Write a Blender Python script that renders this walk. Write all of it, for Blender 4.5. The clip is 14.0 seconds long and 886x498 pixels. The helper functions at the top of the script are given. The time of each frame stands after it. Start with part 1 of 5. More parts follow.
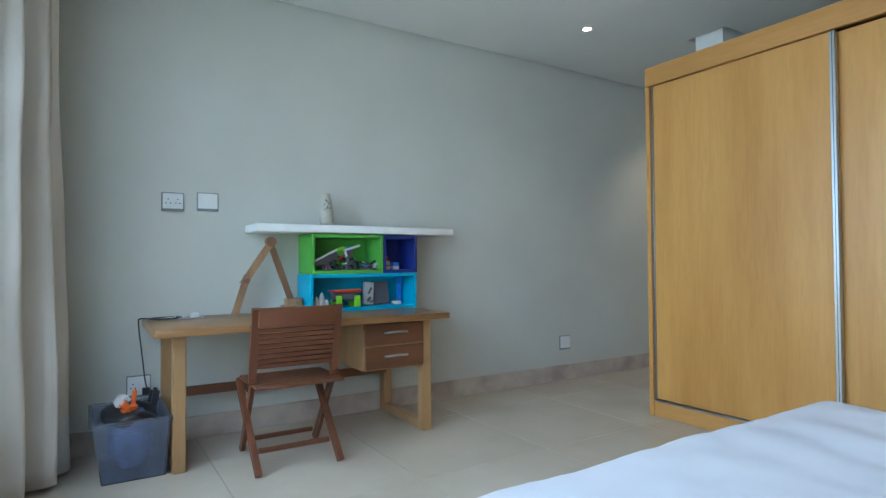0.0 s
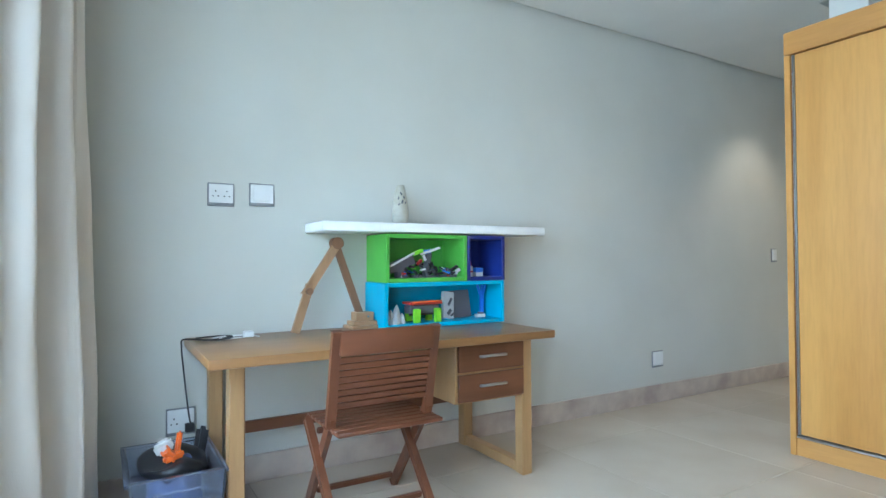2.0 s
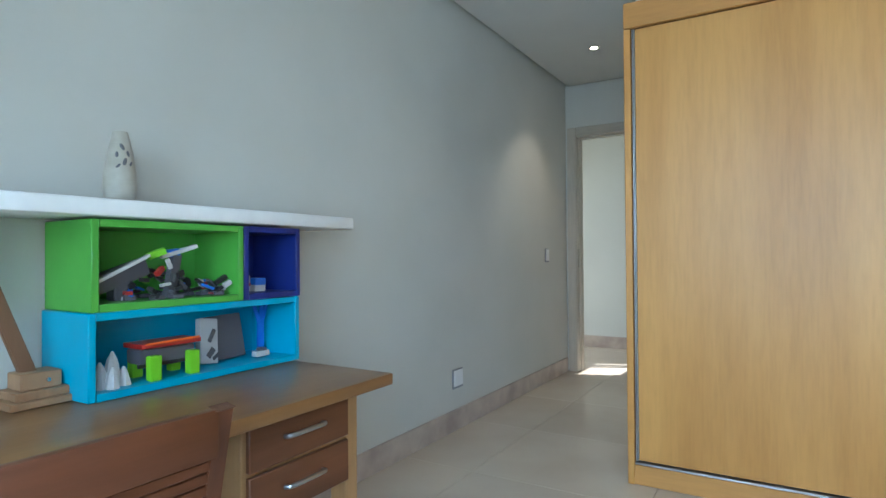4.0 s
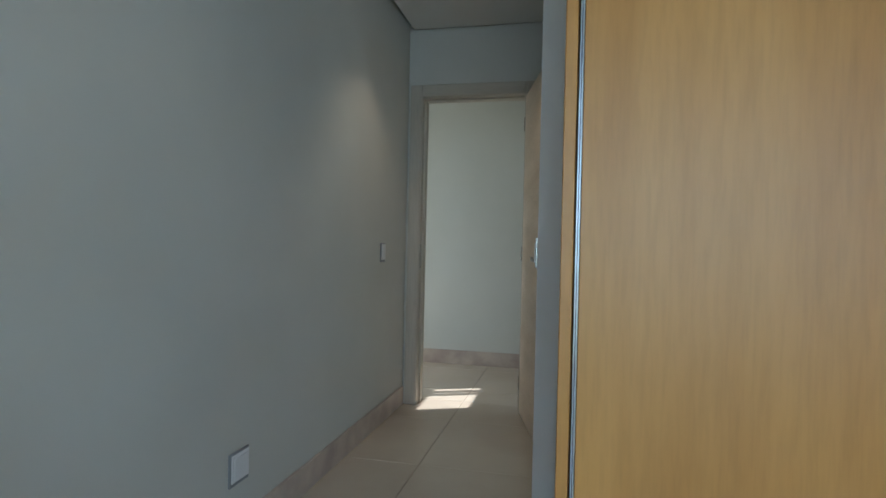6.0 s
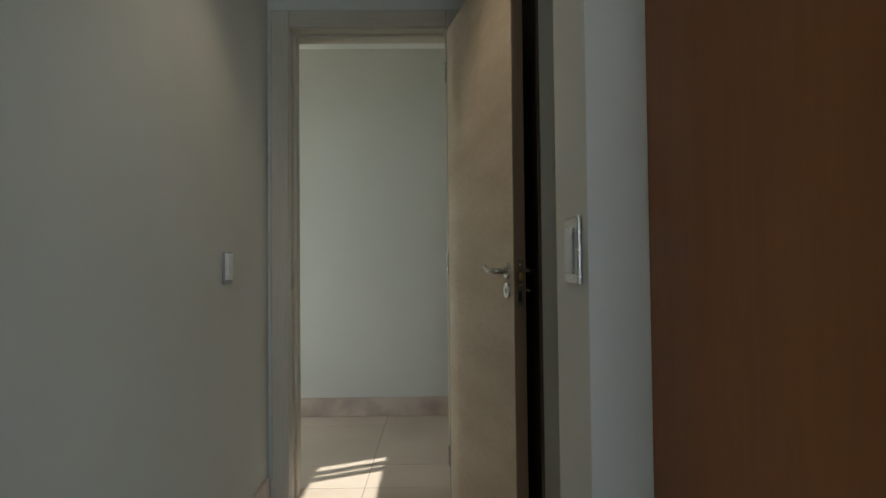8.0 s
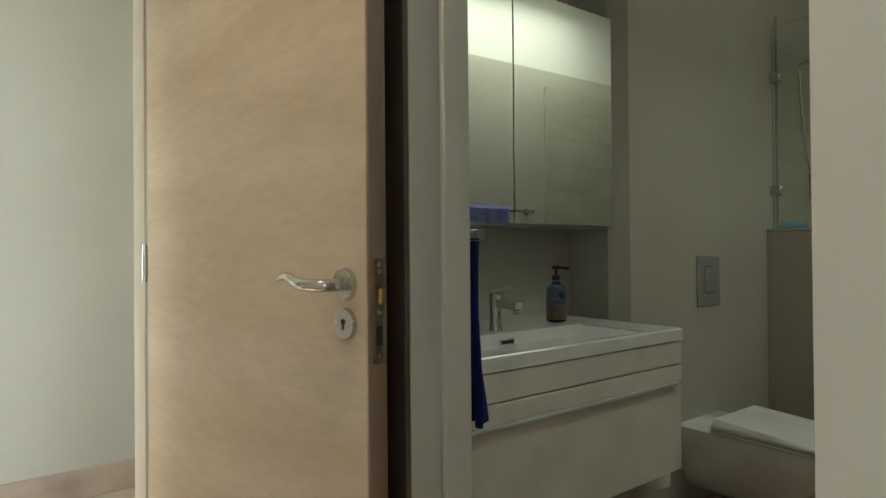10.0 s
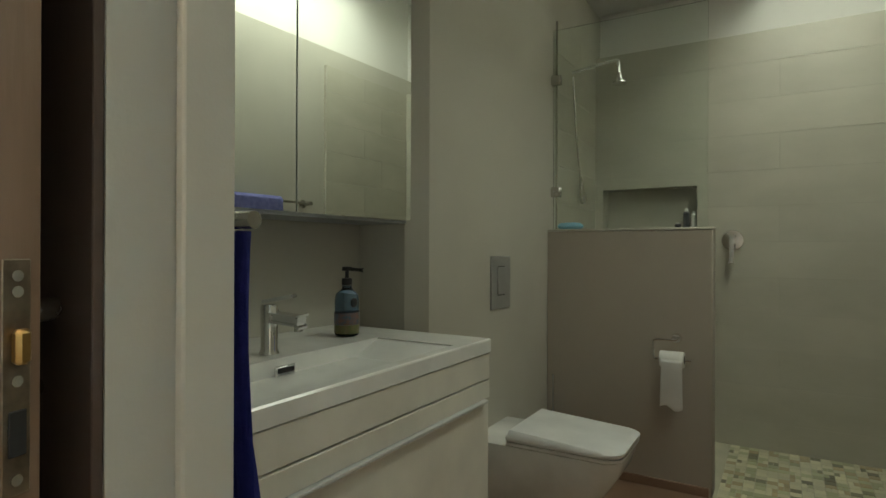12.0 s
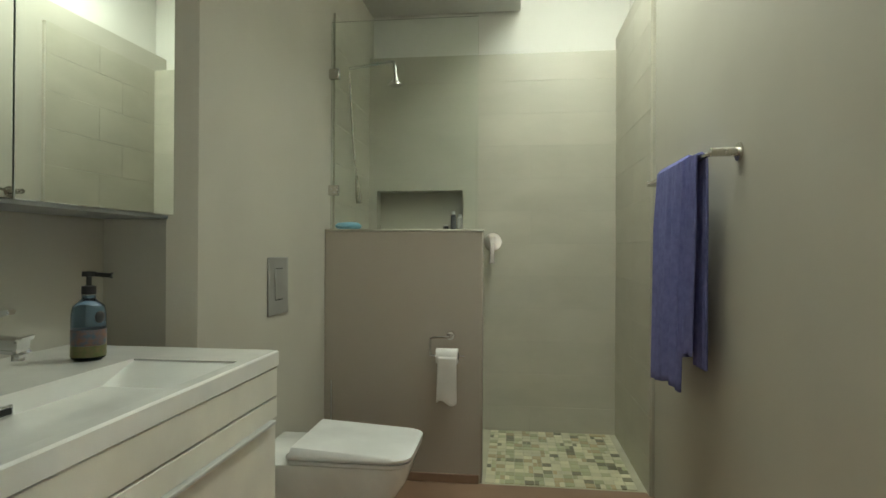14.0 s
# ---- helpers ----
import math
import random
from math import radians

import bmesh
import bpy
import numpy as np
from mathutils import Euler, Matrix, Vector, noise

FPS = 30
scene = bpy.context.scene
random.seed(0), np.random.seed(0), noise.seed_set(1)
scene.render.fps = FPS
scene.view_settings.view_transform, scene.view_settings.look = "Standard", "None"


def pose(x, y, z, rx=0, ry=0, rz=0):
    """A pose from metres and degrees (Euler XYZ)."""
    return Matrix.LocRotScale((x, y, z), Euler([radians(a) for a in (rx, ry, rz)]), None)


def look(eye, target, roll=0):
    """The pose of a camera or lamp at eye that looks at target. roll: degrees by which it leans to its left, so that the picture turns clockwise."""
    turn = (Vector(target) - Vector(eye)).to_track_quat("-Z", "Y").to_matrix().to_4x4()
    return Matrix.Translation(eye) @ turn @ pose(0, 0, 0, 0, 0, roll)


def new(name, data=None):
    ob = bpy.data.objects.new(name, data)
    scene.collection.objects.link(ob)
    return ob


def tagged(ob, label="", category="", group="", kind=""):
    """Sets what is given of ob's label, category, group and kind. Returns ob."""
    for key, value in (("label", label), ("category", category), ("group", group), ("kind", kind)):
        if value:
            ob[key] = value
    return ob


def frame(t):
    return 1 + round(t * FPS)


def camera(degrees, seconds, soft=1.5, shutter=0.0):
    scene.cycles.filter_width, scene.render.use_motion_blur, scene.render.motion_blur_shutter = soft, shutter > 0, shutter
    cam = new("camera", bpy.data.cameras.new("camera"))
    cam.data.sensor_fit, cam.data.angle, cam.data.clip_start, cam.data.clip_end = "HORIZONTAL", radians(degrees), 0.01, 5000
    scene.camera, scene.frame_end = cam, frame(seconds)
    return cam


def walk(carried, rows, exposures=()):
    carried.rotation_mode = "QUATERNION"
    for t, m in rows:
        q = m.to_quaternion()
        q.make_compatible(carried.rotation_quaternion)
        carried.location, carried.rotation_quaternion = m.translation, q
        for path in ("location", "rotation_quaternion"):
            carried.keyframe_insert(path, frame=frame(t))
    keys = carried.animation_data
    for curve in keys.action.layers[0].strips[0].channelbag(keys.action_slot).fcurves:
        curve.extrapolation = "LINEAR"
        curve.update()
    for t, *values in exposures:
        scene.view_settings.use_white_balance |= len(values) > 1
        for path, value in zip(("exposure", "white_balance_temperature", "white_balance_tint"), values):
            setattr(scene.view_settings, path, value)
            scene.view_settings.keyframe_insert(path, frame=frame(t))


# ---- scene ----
cam = camera(75.8, 14.0)
PATH = [
    (0, (0.538, -3.774, 1.065), (1.605, -2.083, 1.11), -0.4),
    (0.5, (0.539, -3.667, 1.067), (1.493, -1.909, 1.117), -0.4),
    (1, (0.491, -3.488, 1.103), (1.428, -1.721, 1.144), -0.3),
    (1.5, (0.498, -3.276, 1.092), (1.442, -1.514, 1.137), -0.3),
    (2, (0.494, -2.975, 1.108), (1.518, -1.258, 1.148), -0.3),
    (2.5, (0.483, -2.698, 1.125), (1.654, -1.077, 1.156), -0.3),
    (3, (0.529, -2.434, 1.119), (1.915, -0.992, 1.155), -0.4),
    (3.5, (0.7, -2.149, 1.138), (2.262, -0.901, 1.168), -0.4),
    (4, (0.938, -1.891, 1.141), (2.646, -0.85, 1.165), -0.4),
    (4.2, (1.041, -1.806, 1.151), (2.805, -0.865, 1.173), -0.5),
    (6.3, (2.479, -1.137, 1.18), (4.439, -0.743, 1.185), 0.9),
    (6.5, (2.62, -1.089, 1.16), (4.586, -0.721, 1.174), 0.4),
    (7, (2.995, -0.974, 1.163), (4.973, -0.676, 1.176), 0.4),
    (7.5, (3.363, -0.878, 1.169), (5.357, -0.721, 1.169), 0.3),
    (7.7, (3.471, -0.86, 1.145), (5.468, -0.76, 1.166), -0.0),
    (9.8, (4.559, -0.563, 1.172), (6.23, -1.661, 1.195), -1.2),
    (10, (4.683, -0.62, 1.171), (6.297, -1.801, 1.185), -0.5),
    (10.5, (4.816, -0.684, 1.172), (6.281, -2.044, 1.177), -0.2),
    (11, (4.886, -0.784, 1.172), (6.23, -2.265, 1.171), -0.1),
    (11.5, (4.946, -0.869, 1.173), (6.153, -2.464, 1.173), -0.1),
    (12, (5.026, -0.897, 1.173), (6.055, -2.612, 1.175), 0.2),
    (12.5, (5.086, -0.887, 1.173), (5.887, -2.72, 1.178), 0.4),
    (13, (5.128, -0.913, 1.173), (5.702, -2.828, 1.178), 0.3),
    (13.5, (5.15, -0.957, 1.171), (5.547, -2.917, 1.178), 0.2),
    (14, (5.17, -0.987, 1.172), (5.41, -2.973, 1.18), 0.3),
]
WALK_EXPOSURES = [(0, 1.45, 5600, 10), (0.5, 1.75, 5500, 10), (1, 1.95, 5500, 10), (2, 2.15, 5500, 10), (3, 2.0, 5500, 10), (4.2, 1.55, 5550, 10), (6.3, 0.85, 5700, 10),
                  (7.7, 0.72, 6100, 10), (9.8, 2.1, 6500, 10), (11.5, 2.5, 6700, 10), (12.5, 2.8, 6600, 10), (14, 3.4, 6500, 10)]
walk(cam, [(t, look(*p)) for t, *p in PATH], WALK_EXPOSURES)

# ---- world, sun and lamps ----
world = bpy.data.worlds.new("sky")
scene.world = world
world.use_nodes = True
wn = world.node_tree.nodes
sky = wn.new("ShaderNodeTexSky")
sky.sky_type = "NISHITA"
sky.sun_disc = False
sky.sun_elevation = radians(45)
sky.sun_rotation = radians(156)
world.node_tree.links.new(sky.outputs[0], wn["Background"].inputs[0])
wn["Background"].inputs[1].default_value = 0.15

sun = new("sun", bpy.data.lights.new("sun", "SUN"))
sun.data.energy, sun.data.angle, sun.data.color = 5.0, radians(0.5), (1.0, 0.95, 0.86)
sun.matrix_world = look((7.9, -4.2, 4.5), (7.9 - 0.41, -4.2 + 0.91, 3.5))


def area(name, eye, target, sx, sy, watts, color):
    lamp = new(name, bpy.data.lights.new(name, "AREA"))
    lamp.data.shape, lamp.data.size, lamp.data.size_y = "RECTANGLE", sx, sy
    lamp.data.energy, lamp.data.color = watts, color
    lamp.matrix_world = look(eye, target)
    return lamp


# area lamps standing in for sky and lawn daylight at the bedroom window
area("bedroom_sky_light", (-0.85, -2.4, 2.35), (2.2, -2.4, 0.55), 5.4, 2.2, 46, (0.66, 0.84, 1.0))
area("bedroom_window_light", (-0.15, -2.55, 1.3), (2.2, -2.55, 0.2), 3.8, 1.4, 20, (0.66, 0.84, 1.0))
area("bedroom_lawn_light", (-0.45, -2.6, 0.75), (3.2, -2.6, 2.0), 4.2, 0.5, 7, (1.0, 0.90, 0.58))
# fill lamp in an unseen north opening, added to brighten the hall
area("hall_fill_light", (7.26, 2.3, 1.05), (7.26, -1.0, 0.6), 1.1, 1.1, 15, (0.96, 0.97, 0.86))
# stands in for rooflight daylight; the roof above it is closed
area("skylight_light", (4.86, -3.25, 3.15), (4.86, -3.25, 0), 0.48, 1.9, 4.0, (0.92, 1.0, 0.86))


def spot(name, x, y, watts):
    lamp = new(name, bpy.data.lights.new(name, "SPOT"))
    lamp.data.energy, lamp.data.color, lamp.data.spot_size, lamp.data.spot_blend = watts, (1.0, 0.80, 0.55), radians(95), 0.6
    lamp.data.shadow_soft_size = 0.03
    lamp.matrix_world = look((x, y, 2.775), (x, y, 0))


spot("downlight_lamp", 3.71, -0.785, 2.2)
spot("downlight_lamp", 5.455, -0.57, 8.5)


# ---- materials ----
def mat(name, color, rough=0.6, metal=0.0, color2=None, scale=6.0, stretch=(1, 1, 1), bump=0.0, bump_scale=80.0, vary=0.0, amount=1.0, spec=0.5):
    """Principled surface: two-scale noise mixes two colours, fine noise gives relief and uneven gloss."""
    m = bpy.data.materials.new(name)
    m.use_nodes = True
    n, ln = m.node_tree.nodes, m.node_tree.links
    b = n["Principled BSDF"]
    b.inputs["Roughness"].default_value = rough
    b.inputs["Metallic"].default_value = metal
    b.inputs["Specular IOR Level"].default_value = spec
    co = n.new("ShaderNodeTexCoord")
    mp = n.new("ShaderNodeMapping")
    mp.inputs["Scale"].default_value = stretch
    geo = n.new("ShaderNodeNewGeometry")
    ln.new(geo.outputs["Position"], mp.inputs["Vector"])
    col2 = color2 or tuple(c * 0.86 for c in color)
    nz = n.new("ShaderNodeTexNoise")
    nz.inputs["Scale"].default_value, nz.inputs["Detail"].default_value = scale, 6
    ln.new(mp.outputs[0], nz.inputs["Vector"])
    mix = n.new("ShaderNodeMix")
    mix.data_type = "RGBA"
    mix.inputs["A"].default_value, mix.inputs["B"].default_value = (*color, 1), (*col2, 1)
    rr = n.new("ShaderNodeMapRange")
    rr.inputs["From Min"].default_value, rr.inputs["From Max"].default_value = 0.35, 0.68
    rr.inputs["To Max"].default_value = amount
    ln.new(nz.outputs["Fac"], rr.inputs["Value"])
    ln.new(rr.outputs[0], mix.inputs["Factor"])
    out = mix.outputs["Result"]
    if vary:
        info = n.new("ShaderNodeObjectInfo")
        hsv = n.new("ShaderNodeHueSaturation")
        vr = n.new("ShaderNodeMapRange")
        vr.inputs["To Min"].default_value, vr.inputs["To Max"].default_value = 1 - vary, 1 + vary
        ln.new(info.outputs["Random"], vr.inputs["Value"])
        ln.new(vr.outputs[0], hsv.inputs["Value"])
        ln.new(out, hsv.inputs["Color"])
        out = hsv.outputs["Color"]
    ln.new(out, b.inputs["Base Color"])
    fine = n.new("ShaderNodeTexNoise")
    fine.inputs["Scale"].default_value, fine.inputs["Detail"].default_value = bump_scale, 4
    ln.new(mp.outputs[0], fine.inputs["Vector"])
    rg = n.new("ShaderNodeMapRange")
    rg.inputs["To Min"].default_value, rg.inputs["To Max"].default_value = max(0.02, rough - 0.015), min(1, rough + 0.03)
    ln.new(fine.outputs["Fac"], rg.inputs["Value"])
    ln.new(rg.outputs[0], b.inputs["Roughness"])
    if bump:
        bp = n.new("ShaderNodeBump")
        bp.inputs["Strength"].default_value, bp.inputs["Distance"].default_value = bump, 0.002
        ln.new(fine.outputs["Fac"], bp.inputs["Height"])
        ln.new(bp.outputs[0], b.inputs["Normal"])
    return m


def wood(name, light, dark, axis="z", rings=9.0, rough=0.42, bump=0.15, vary=0.0):
    """Veneer or board: a long-drawn wave for the figure, fine streaks for the pores."""
    st = {"x": (0.10, 1, 1), "y": (1, 0.10, 1), "z": (1, 1, 0.10)}[axis]
    m = mat(name, light, rough, 0, dark, rings, st, bump, 130.0, vary)
    n, ln = m.node_tree.nodes, m.node_tree.links
    mp = next(x for x in n if x.type == "MAPPING")
    wv = n.new("ShaderNodeTexNoise")
    wv.inputs["Scale"].default_value, wv.inputs["Detail"].default_value = 70, 3
    ln.new(mp.outputs[0], wv.inputs["Vector"])
    b = n["Principled BSDF"]
    src = b.inputs["Base Color"].links[0].from_socket
    mx = n.new("ShaderNodeMix")
    mx.data_type, mx.blend_type = "RGBA", "MULTIPLY"
    mx.inputs["Factor"].default_value = 0.22
    cr = n.new("ShaderNodeMapRange")
    cr.inputs["From Min"].default_value, cr.inputs["From Max"].default_value, cr.inputs["To Min"].default_value = 0.3, 0.6, 0.6
    ln.new(wv.outputs["Fac"], cr.inputs["Value"])
    ln.new(src, mx.inputs["A"])
    ln.new(cr.outputs[0], mx.inputs["B"])
    ln.new(mx.outputs["Result"], b.inputs["Base Color"])
    return m


def glass_mat(name, color=(0.95, 1, 0.97), rough=0.0):
    m = bpy.data.materials.new(name)
    m.use_nodes = True
    b = m.node_tree.nodes["Principled BSDF"]
    b.inputs["Base Color"].default_value = (*color, 1)
    b.inputs["Roughness"].default_value = rough
    b.inputs["Transmission Weight"].default_value = 1.0
    b.inputs["IOR"].default_value = 1.45
    return m


def glow(name, color, strength):
    m = bpy.data.materials.new(name)
    m.use_nodes = True
    b = m.node_tree.nodes["Principled BSDF"]
    b.inputs["Emission Color"].default_value = (*color, 1)
    b.inputs["Emission Strength"].default_value = strength
    return m


M_WALL = mat("wall_paint", (0.575, 0.57, 0.52), 0.7, 0, (0.54, 0.535, 0.485), 1.6, bump=0.12, bump_scale=220, spec=0.25)
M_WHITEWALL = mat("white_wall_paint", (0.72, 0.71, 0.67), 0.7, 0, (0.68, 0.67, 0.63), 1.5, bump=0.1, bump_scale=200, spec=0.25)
M_CEIL = mat("ceiling_paint", (0.66, 0.66, 0.63), 0.85, 0, (0.63, 0.63, 0.60), 2.0, spec=0.1)
M_TILE = mat("beige_floor_tile", (0.52, 0.44, 0.35), 0.24, 0, (0.45, 0.375, 0.295), 1.4, vary=0.04)
M_GROUT = mat("grey_grout", (0.16, 0.14, 0.12), 0.9, bump=0.3)
M_SKIRT = mat("stone_skirting", (0.54, 0.45, 0.37), 0.4, 0, (0.36, 0.28, 0.24), 4.5, bump=0.08)
M_OAK = wood("honey_oak_veneer", (0.54, 0.275, 0.072), (0.43, 0.20, 0.045), "z", 5.0, 0.38, 0.1)
M_OAKX = wood("honey_oak_rail", (0.52, 0.26, 0.075), (0.42, 0.20, 0.052), "y", 5.0, 0.38, 0.1)
# oak with the shade of the end panel mixed into its brown
M_OAKSHADE = wood("shaded_oak_side", (0.33, 0.118, 0.022), (0.25, 0.082, 0.015), "z", 4.0, 0.48, 0.08)
M_ALU = mat("brushed_aluminium", (0.48, 0.51, 0.55), 0.32, 1.0, stretch=(1, 1, 0.05), bump_scale=200)
M_CHROME = mat("polished_chrome", (0.80, 0.80, 0.80), 0.12, 1.0)
M_STEEL = mat("satin_steel", (0.62, 0.60, 0.56), 0.26, 1.0)
M_DESK = wood("oak_desk_wood", (0.30, 0.155, 0.058), (0.21, 0.10, 0.035), "x", 7.0, 0.28, 0.12)
M_DESKLEG = wood("oak_leg_wood", (0.40, 0.235, 0.10), (0.31, 0.17, 0.07), "z", 8.0, 0.42, 0.15)
M_DRAWER = wood("walnut_drawer_wood", (0.15, 0.055, 0.023), (0.09, 0.032, 0.013), "x", 8.0, 0.4, 0.12)
M_CHAIR = wood("reddish_hardwood", (0.14, 0.046, 0.018), (0.08, 0.025, 0.010), "x", 10.0, 0.38, 0.2)
M_CHAIRV = wood("reddish_hardwood_upright", (0.14, 0.046, 0.018), (0.08, 0.025, 0.010), "z", 10.0, 0.38, 0.2)
M_LAMPWOOD = wood("pine_lamp_wood", (0.38, 0.225, 0.115), (0.29, 0.16, 0.08), "z", 14.0, 0.5, 0.15)
M_LAMPDARK = wood("brown_lamp_wood", (0.22, 0.11, 0.055), (0.16, 0.075, 0.035), "z", 14.0, 0.5, 0.15)
M_DOOR = wood("bleached_oak_door", (0.66, 0.54, 0.41), (0.56, 0.44, 0.31), "x", 7.0, 0.5, 0.25)
M_DOOREDGE = wood("door_edge_wood", (0.30, 0.20, 0.135), (0.22, 0.14, 0.09), "z", 12.0, 0.55, 0.2)
M_FRAME = wood("pale_frame_wood", (0.50, 0.45, 0.37), (0.46, 0.41, 0.33), "z", 8.0, 0.45, 0.1)
M_FRAMEY = wood("pale_head_wood", (0.50, 0.45, 0.37), (0.46, 0.41, 0.33), "y", 8.0, 0.45, 0.1)
# near-black brown for the shade in the gap behind the open door
M_GAPSHADE = wood("door_gap_shade", (0.12, 0.085, 0.07), (0.09, 0.062, 0.052), "z", 8.0, 0.55, 0.1)
M_WHITE = mat("white_lacquer", (0.82, 0.82, 0.80), 0.3, bump_scale=30)
M_CREAM = mat("cream_lacquer", (0.78, 0.76, 0.68), 0.28, bump_scale=30)
M_CERAMIC = mat("white_ceramic", (0.84, 0.84, 0.81), 0.1, bump_scale=20)
M_PLASTIC = mat("white_plastic", (0.80, 0.80, 0.79), 0.38)
M_GREYPL = mat("silver_plastic", (0.27, 0.28, 0.29), 0.4, 0.3)
M_DARK = mat("dark_gap", (0.02, 0.02, 0.02), 0.7)
M_BLACK = mat("black_plastic", (0.02, 0.02, 0.022), 0.4)
M_GREEN = mat("green_paint", (0.10, 0.38, 0.05), 0.4, 0, (0.085, 0.34, 0.045), 9, bump=0.08)
M_BLUE = mat("turquoise_paint", (0.015, 0.37, 0.56), 0.4, 0, (0.012, 0.33, 0.51), 9, bump=0.08)
M_NAVY = mat("navy_paint", (0.012, 0.025, 0.17), 0.4, 0, (0.01, 0.02, 0.145), 9, bump=0.08)
M_CURTAIN = mat("beige_curtain_cloth", (0.68, 0.63, 0.57), 0.85, 0, (0.62, 0.57, 0.51), 7, (1, 1, 0.3), 0.4, 400, spec=0.1)
M_BED = mat("white_bed_linen", (0.66, 0.64, 0.67), 0.85, 0, (0.61, 0.59, 0.62), 5, bump=0.35, bump_scale=300, spec=0.15)
M_BEDBASE = mat("grey_bed_fabric", (0.36, 0.34, 0.32), 0.9, bump=0.3, bump_scale=300)
M_VASE = mat("glazed_clay", (0.44, 0.42, 0.35), 0.3, 0, (0.37, 0.34, 0.28), 22)
M_CRATE = glass_mat("clear_plastic_crate", (0.66, 0.74, 0.92), 0.12)
M_CRATE.node_tree.nodes["Principled BSDF"].inputs["Transmission Weight"].default_value = 0.94
M_ORANGE = mat("orange_plastic", (0.85, 0.16, 0.02), 0.35)
M_LIME = mat("lime_plastic", (0.22, 0.60, 0.02), 0.35)
M_RED = mat("red_plastic", (0.38, 0.025, 0.02), 0.35)
M_TOYBLUE = mat("blue_plastic", (0.03, 0.16, 0.60), 0.35)
M_TOYGREY = mat("grey_plastic", (0.10, 0.10, 0.115), 0.4)
M_TOYLIGHT = mat("pale_grey_plastic", (0.58, 0.58, 0.57), 0.4)
M_TOWEL = mat("blue_terry_towel", (0.19, 0.20, 0.44), 0.95, 0, (0.145, 0.155, 0.36), 40, bump=0.9, bump_scale=350, spec=0.1)
M_NAVYTOWEL = mat("navy_terry_towel", (0.022, 0.026, 0.17), 0.95, 0, (0.016, 0.02, 0.13), 40, bump=0.9, bump_scale=350, spec=0.1)
M_BATHWALL = mat("greige_bath_plaster", (0.50, 0.48, 0.415), 0.6, 0, (0.46, 0.44, 0.38), 1.8, bump=0.1, bump_scale=120, spec=0.3)
M_HALF = mat("taupe_plaster", (0.40, 0.355, 0.30), 0.62, 0, (0.365, 0.32, 0.27), 1.6, bump=0.12, bump_scale=120, spec=0.3)
M_SHTILE = mat("greige_wall_tile", (0.47, 0.45, 0.375), 0.36, 0, (0.42, 0.40, 0.33), 2.6, (1, 1, 2.2), 0.05, 60, vary=0.03)
M_SHGROUT = mat("tile_joint", (0.43, 0.41, 0.34), 0.9)
M_BATHFLOOR = mat("brown_bath_floor", (0.27, 0.17, 0.115), 0.4, 0, (0.22, 0.135, 0.09), 4, bump=0.08)
M_MOS = [mat("cream_mosaic", (0.60, 0.57, 0.40), 0.3, vary=0.14), mat("sage_mosaic", (0.40, 0.41, 0.24), 0.3, vary=0.18),
         mat("ochre_mosaic", (0.43, 0.34, 0.18), 0.3, vary=0.18), mat("olive_mosaic", (0.17, 0.16, 0.09), 0.3, vary=0.22)]
M_MIRROR = mat("mirror_silver", (0.88, 0.92, 0.88), 0.02, 1.0, (0.87, 0.91, 0.87))
M_MIRROR.node_tree.nodes["Principled BSDF"].inputs["Roughness"].links[0].from_node.inputs["To Min"].default_value = 0.0
M_MIRROR.node_tree.nodes["Principled BSDF"].inputs["Roughness"].links[0].from_node.inputs["To Max"].default_value = 0.02
M_GLASS = glass_mat("clear_glass")
M_SOAP = glass_mat("blue_soap_bottle", (0.25, 0.42, 0.62), 0.08)
M_LABEL = mat("flower_label", (0.20, 0.10, 0.07), 0.4, 0, (0.05, 0.11, 0.17), 60)
M_LABELGREEN = mat("leaf_label", (0.10, 0.13, 0.04), 0.4, 0, (0.17, 0.13, 0.06), 70)
M_PAPER = mat("toilet_paper", (0.78, 0.77, 0.74), 0.95, bump=0.3, bump_scale=200)
M_CLOTHBLUE = mat("pale_blue_sponge", (0.25, 0.52, 0.68), 0.9, bump=0.5)
M_BRASS = mat("brass", (0.55, 0.36, 0.14), 0.3, 1.0)
M_LOCK = mat("aged_lock_metal", (0.30, 0.25, 0.19), 0.42, 1.0, (0.20, 0.16, 0.12), 60)
M_LAMP = glow("lamp_glow", (1.0, 0.86, 0.66), 14.0)


# ---- mesh helpers ----
def add_box(bm, x0, x1, y0, y1, z0, z1, bevel=0.0, segs=1):
    vs = bmesh.ops.create_cube(bm, size=1.0)["verts"]
    c = Vector(((x0 + x1) / 2, (y0 + y1) / 2, (z0 + z1) / 2))
    for v in vs:
        v.co = Vector((v.co.x * abs(x1 - x0), v.co.y * abs(y1 - y0), v.co.z * abs(z1 - z0))) + c
    if bevel:
        es = list({e for v in vs for e in v.link_edges})
        bmesh.ops.bevel(bm, geom=es, offset=bevel, segments=segs, affect="EDGES", profile=0.5)
    return vs


def boxm(x0, x1, y0, y1, z0, z1, bevel=0.0, segs=1):
    bm = bmesh.new()
    add_box(bm, x0, x1, y0, y1, z0, z1, bevel, segs)
    return bm


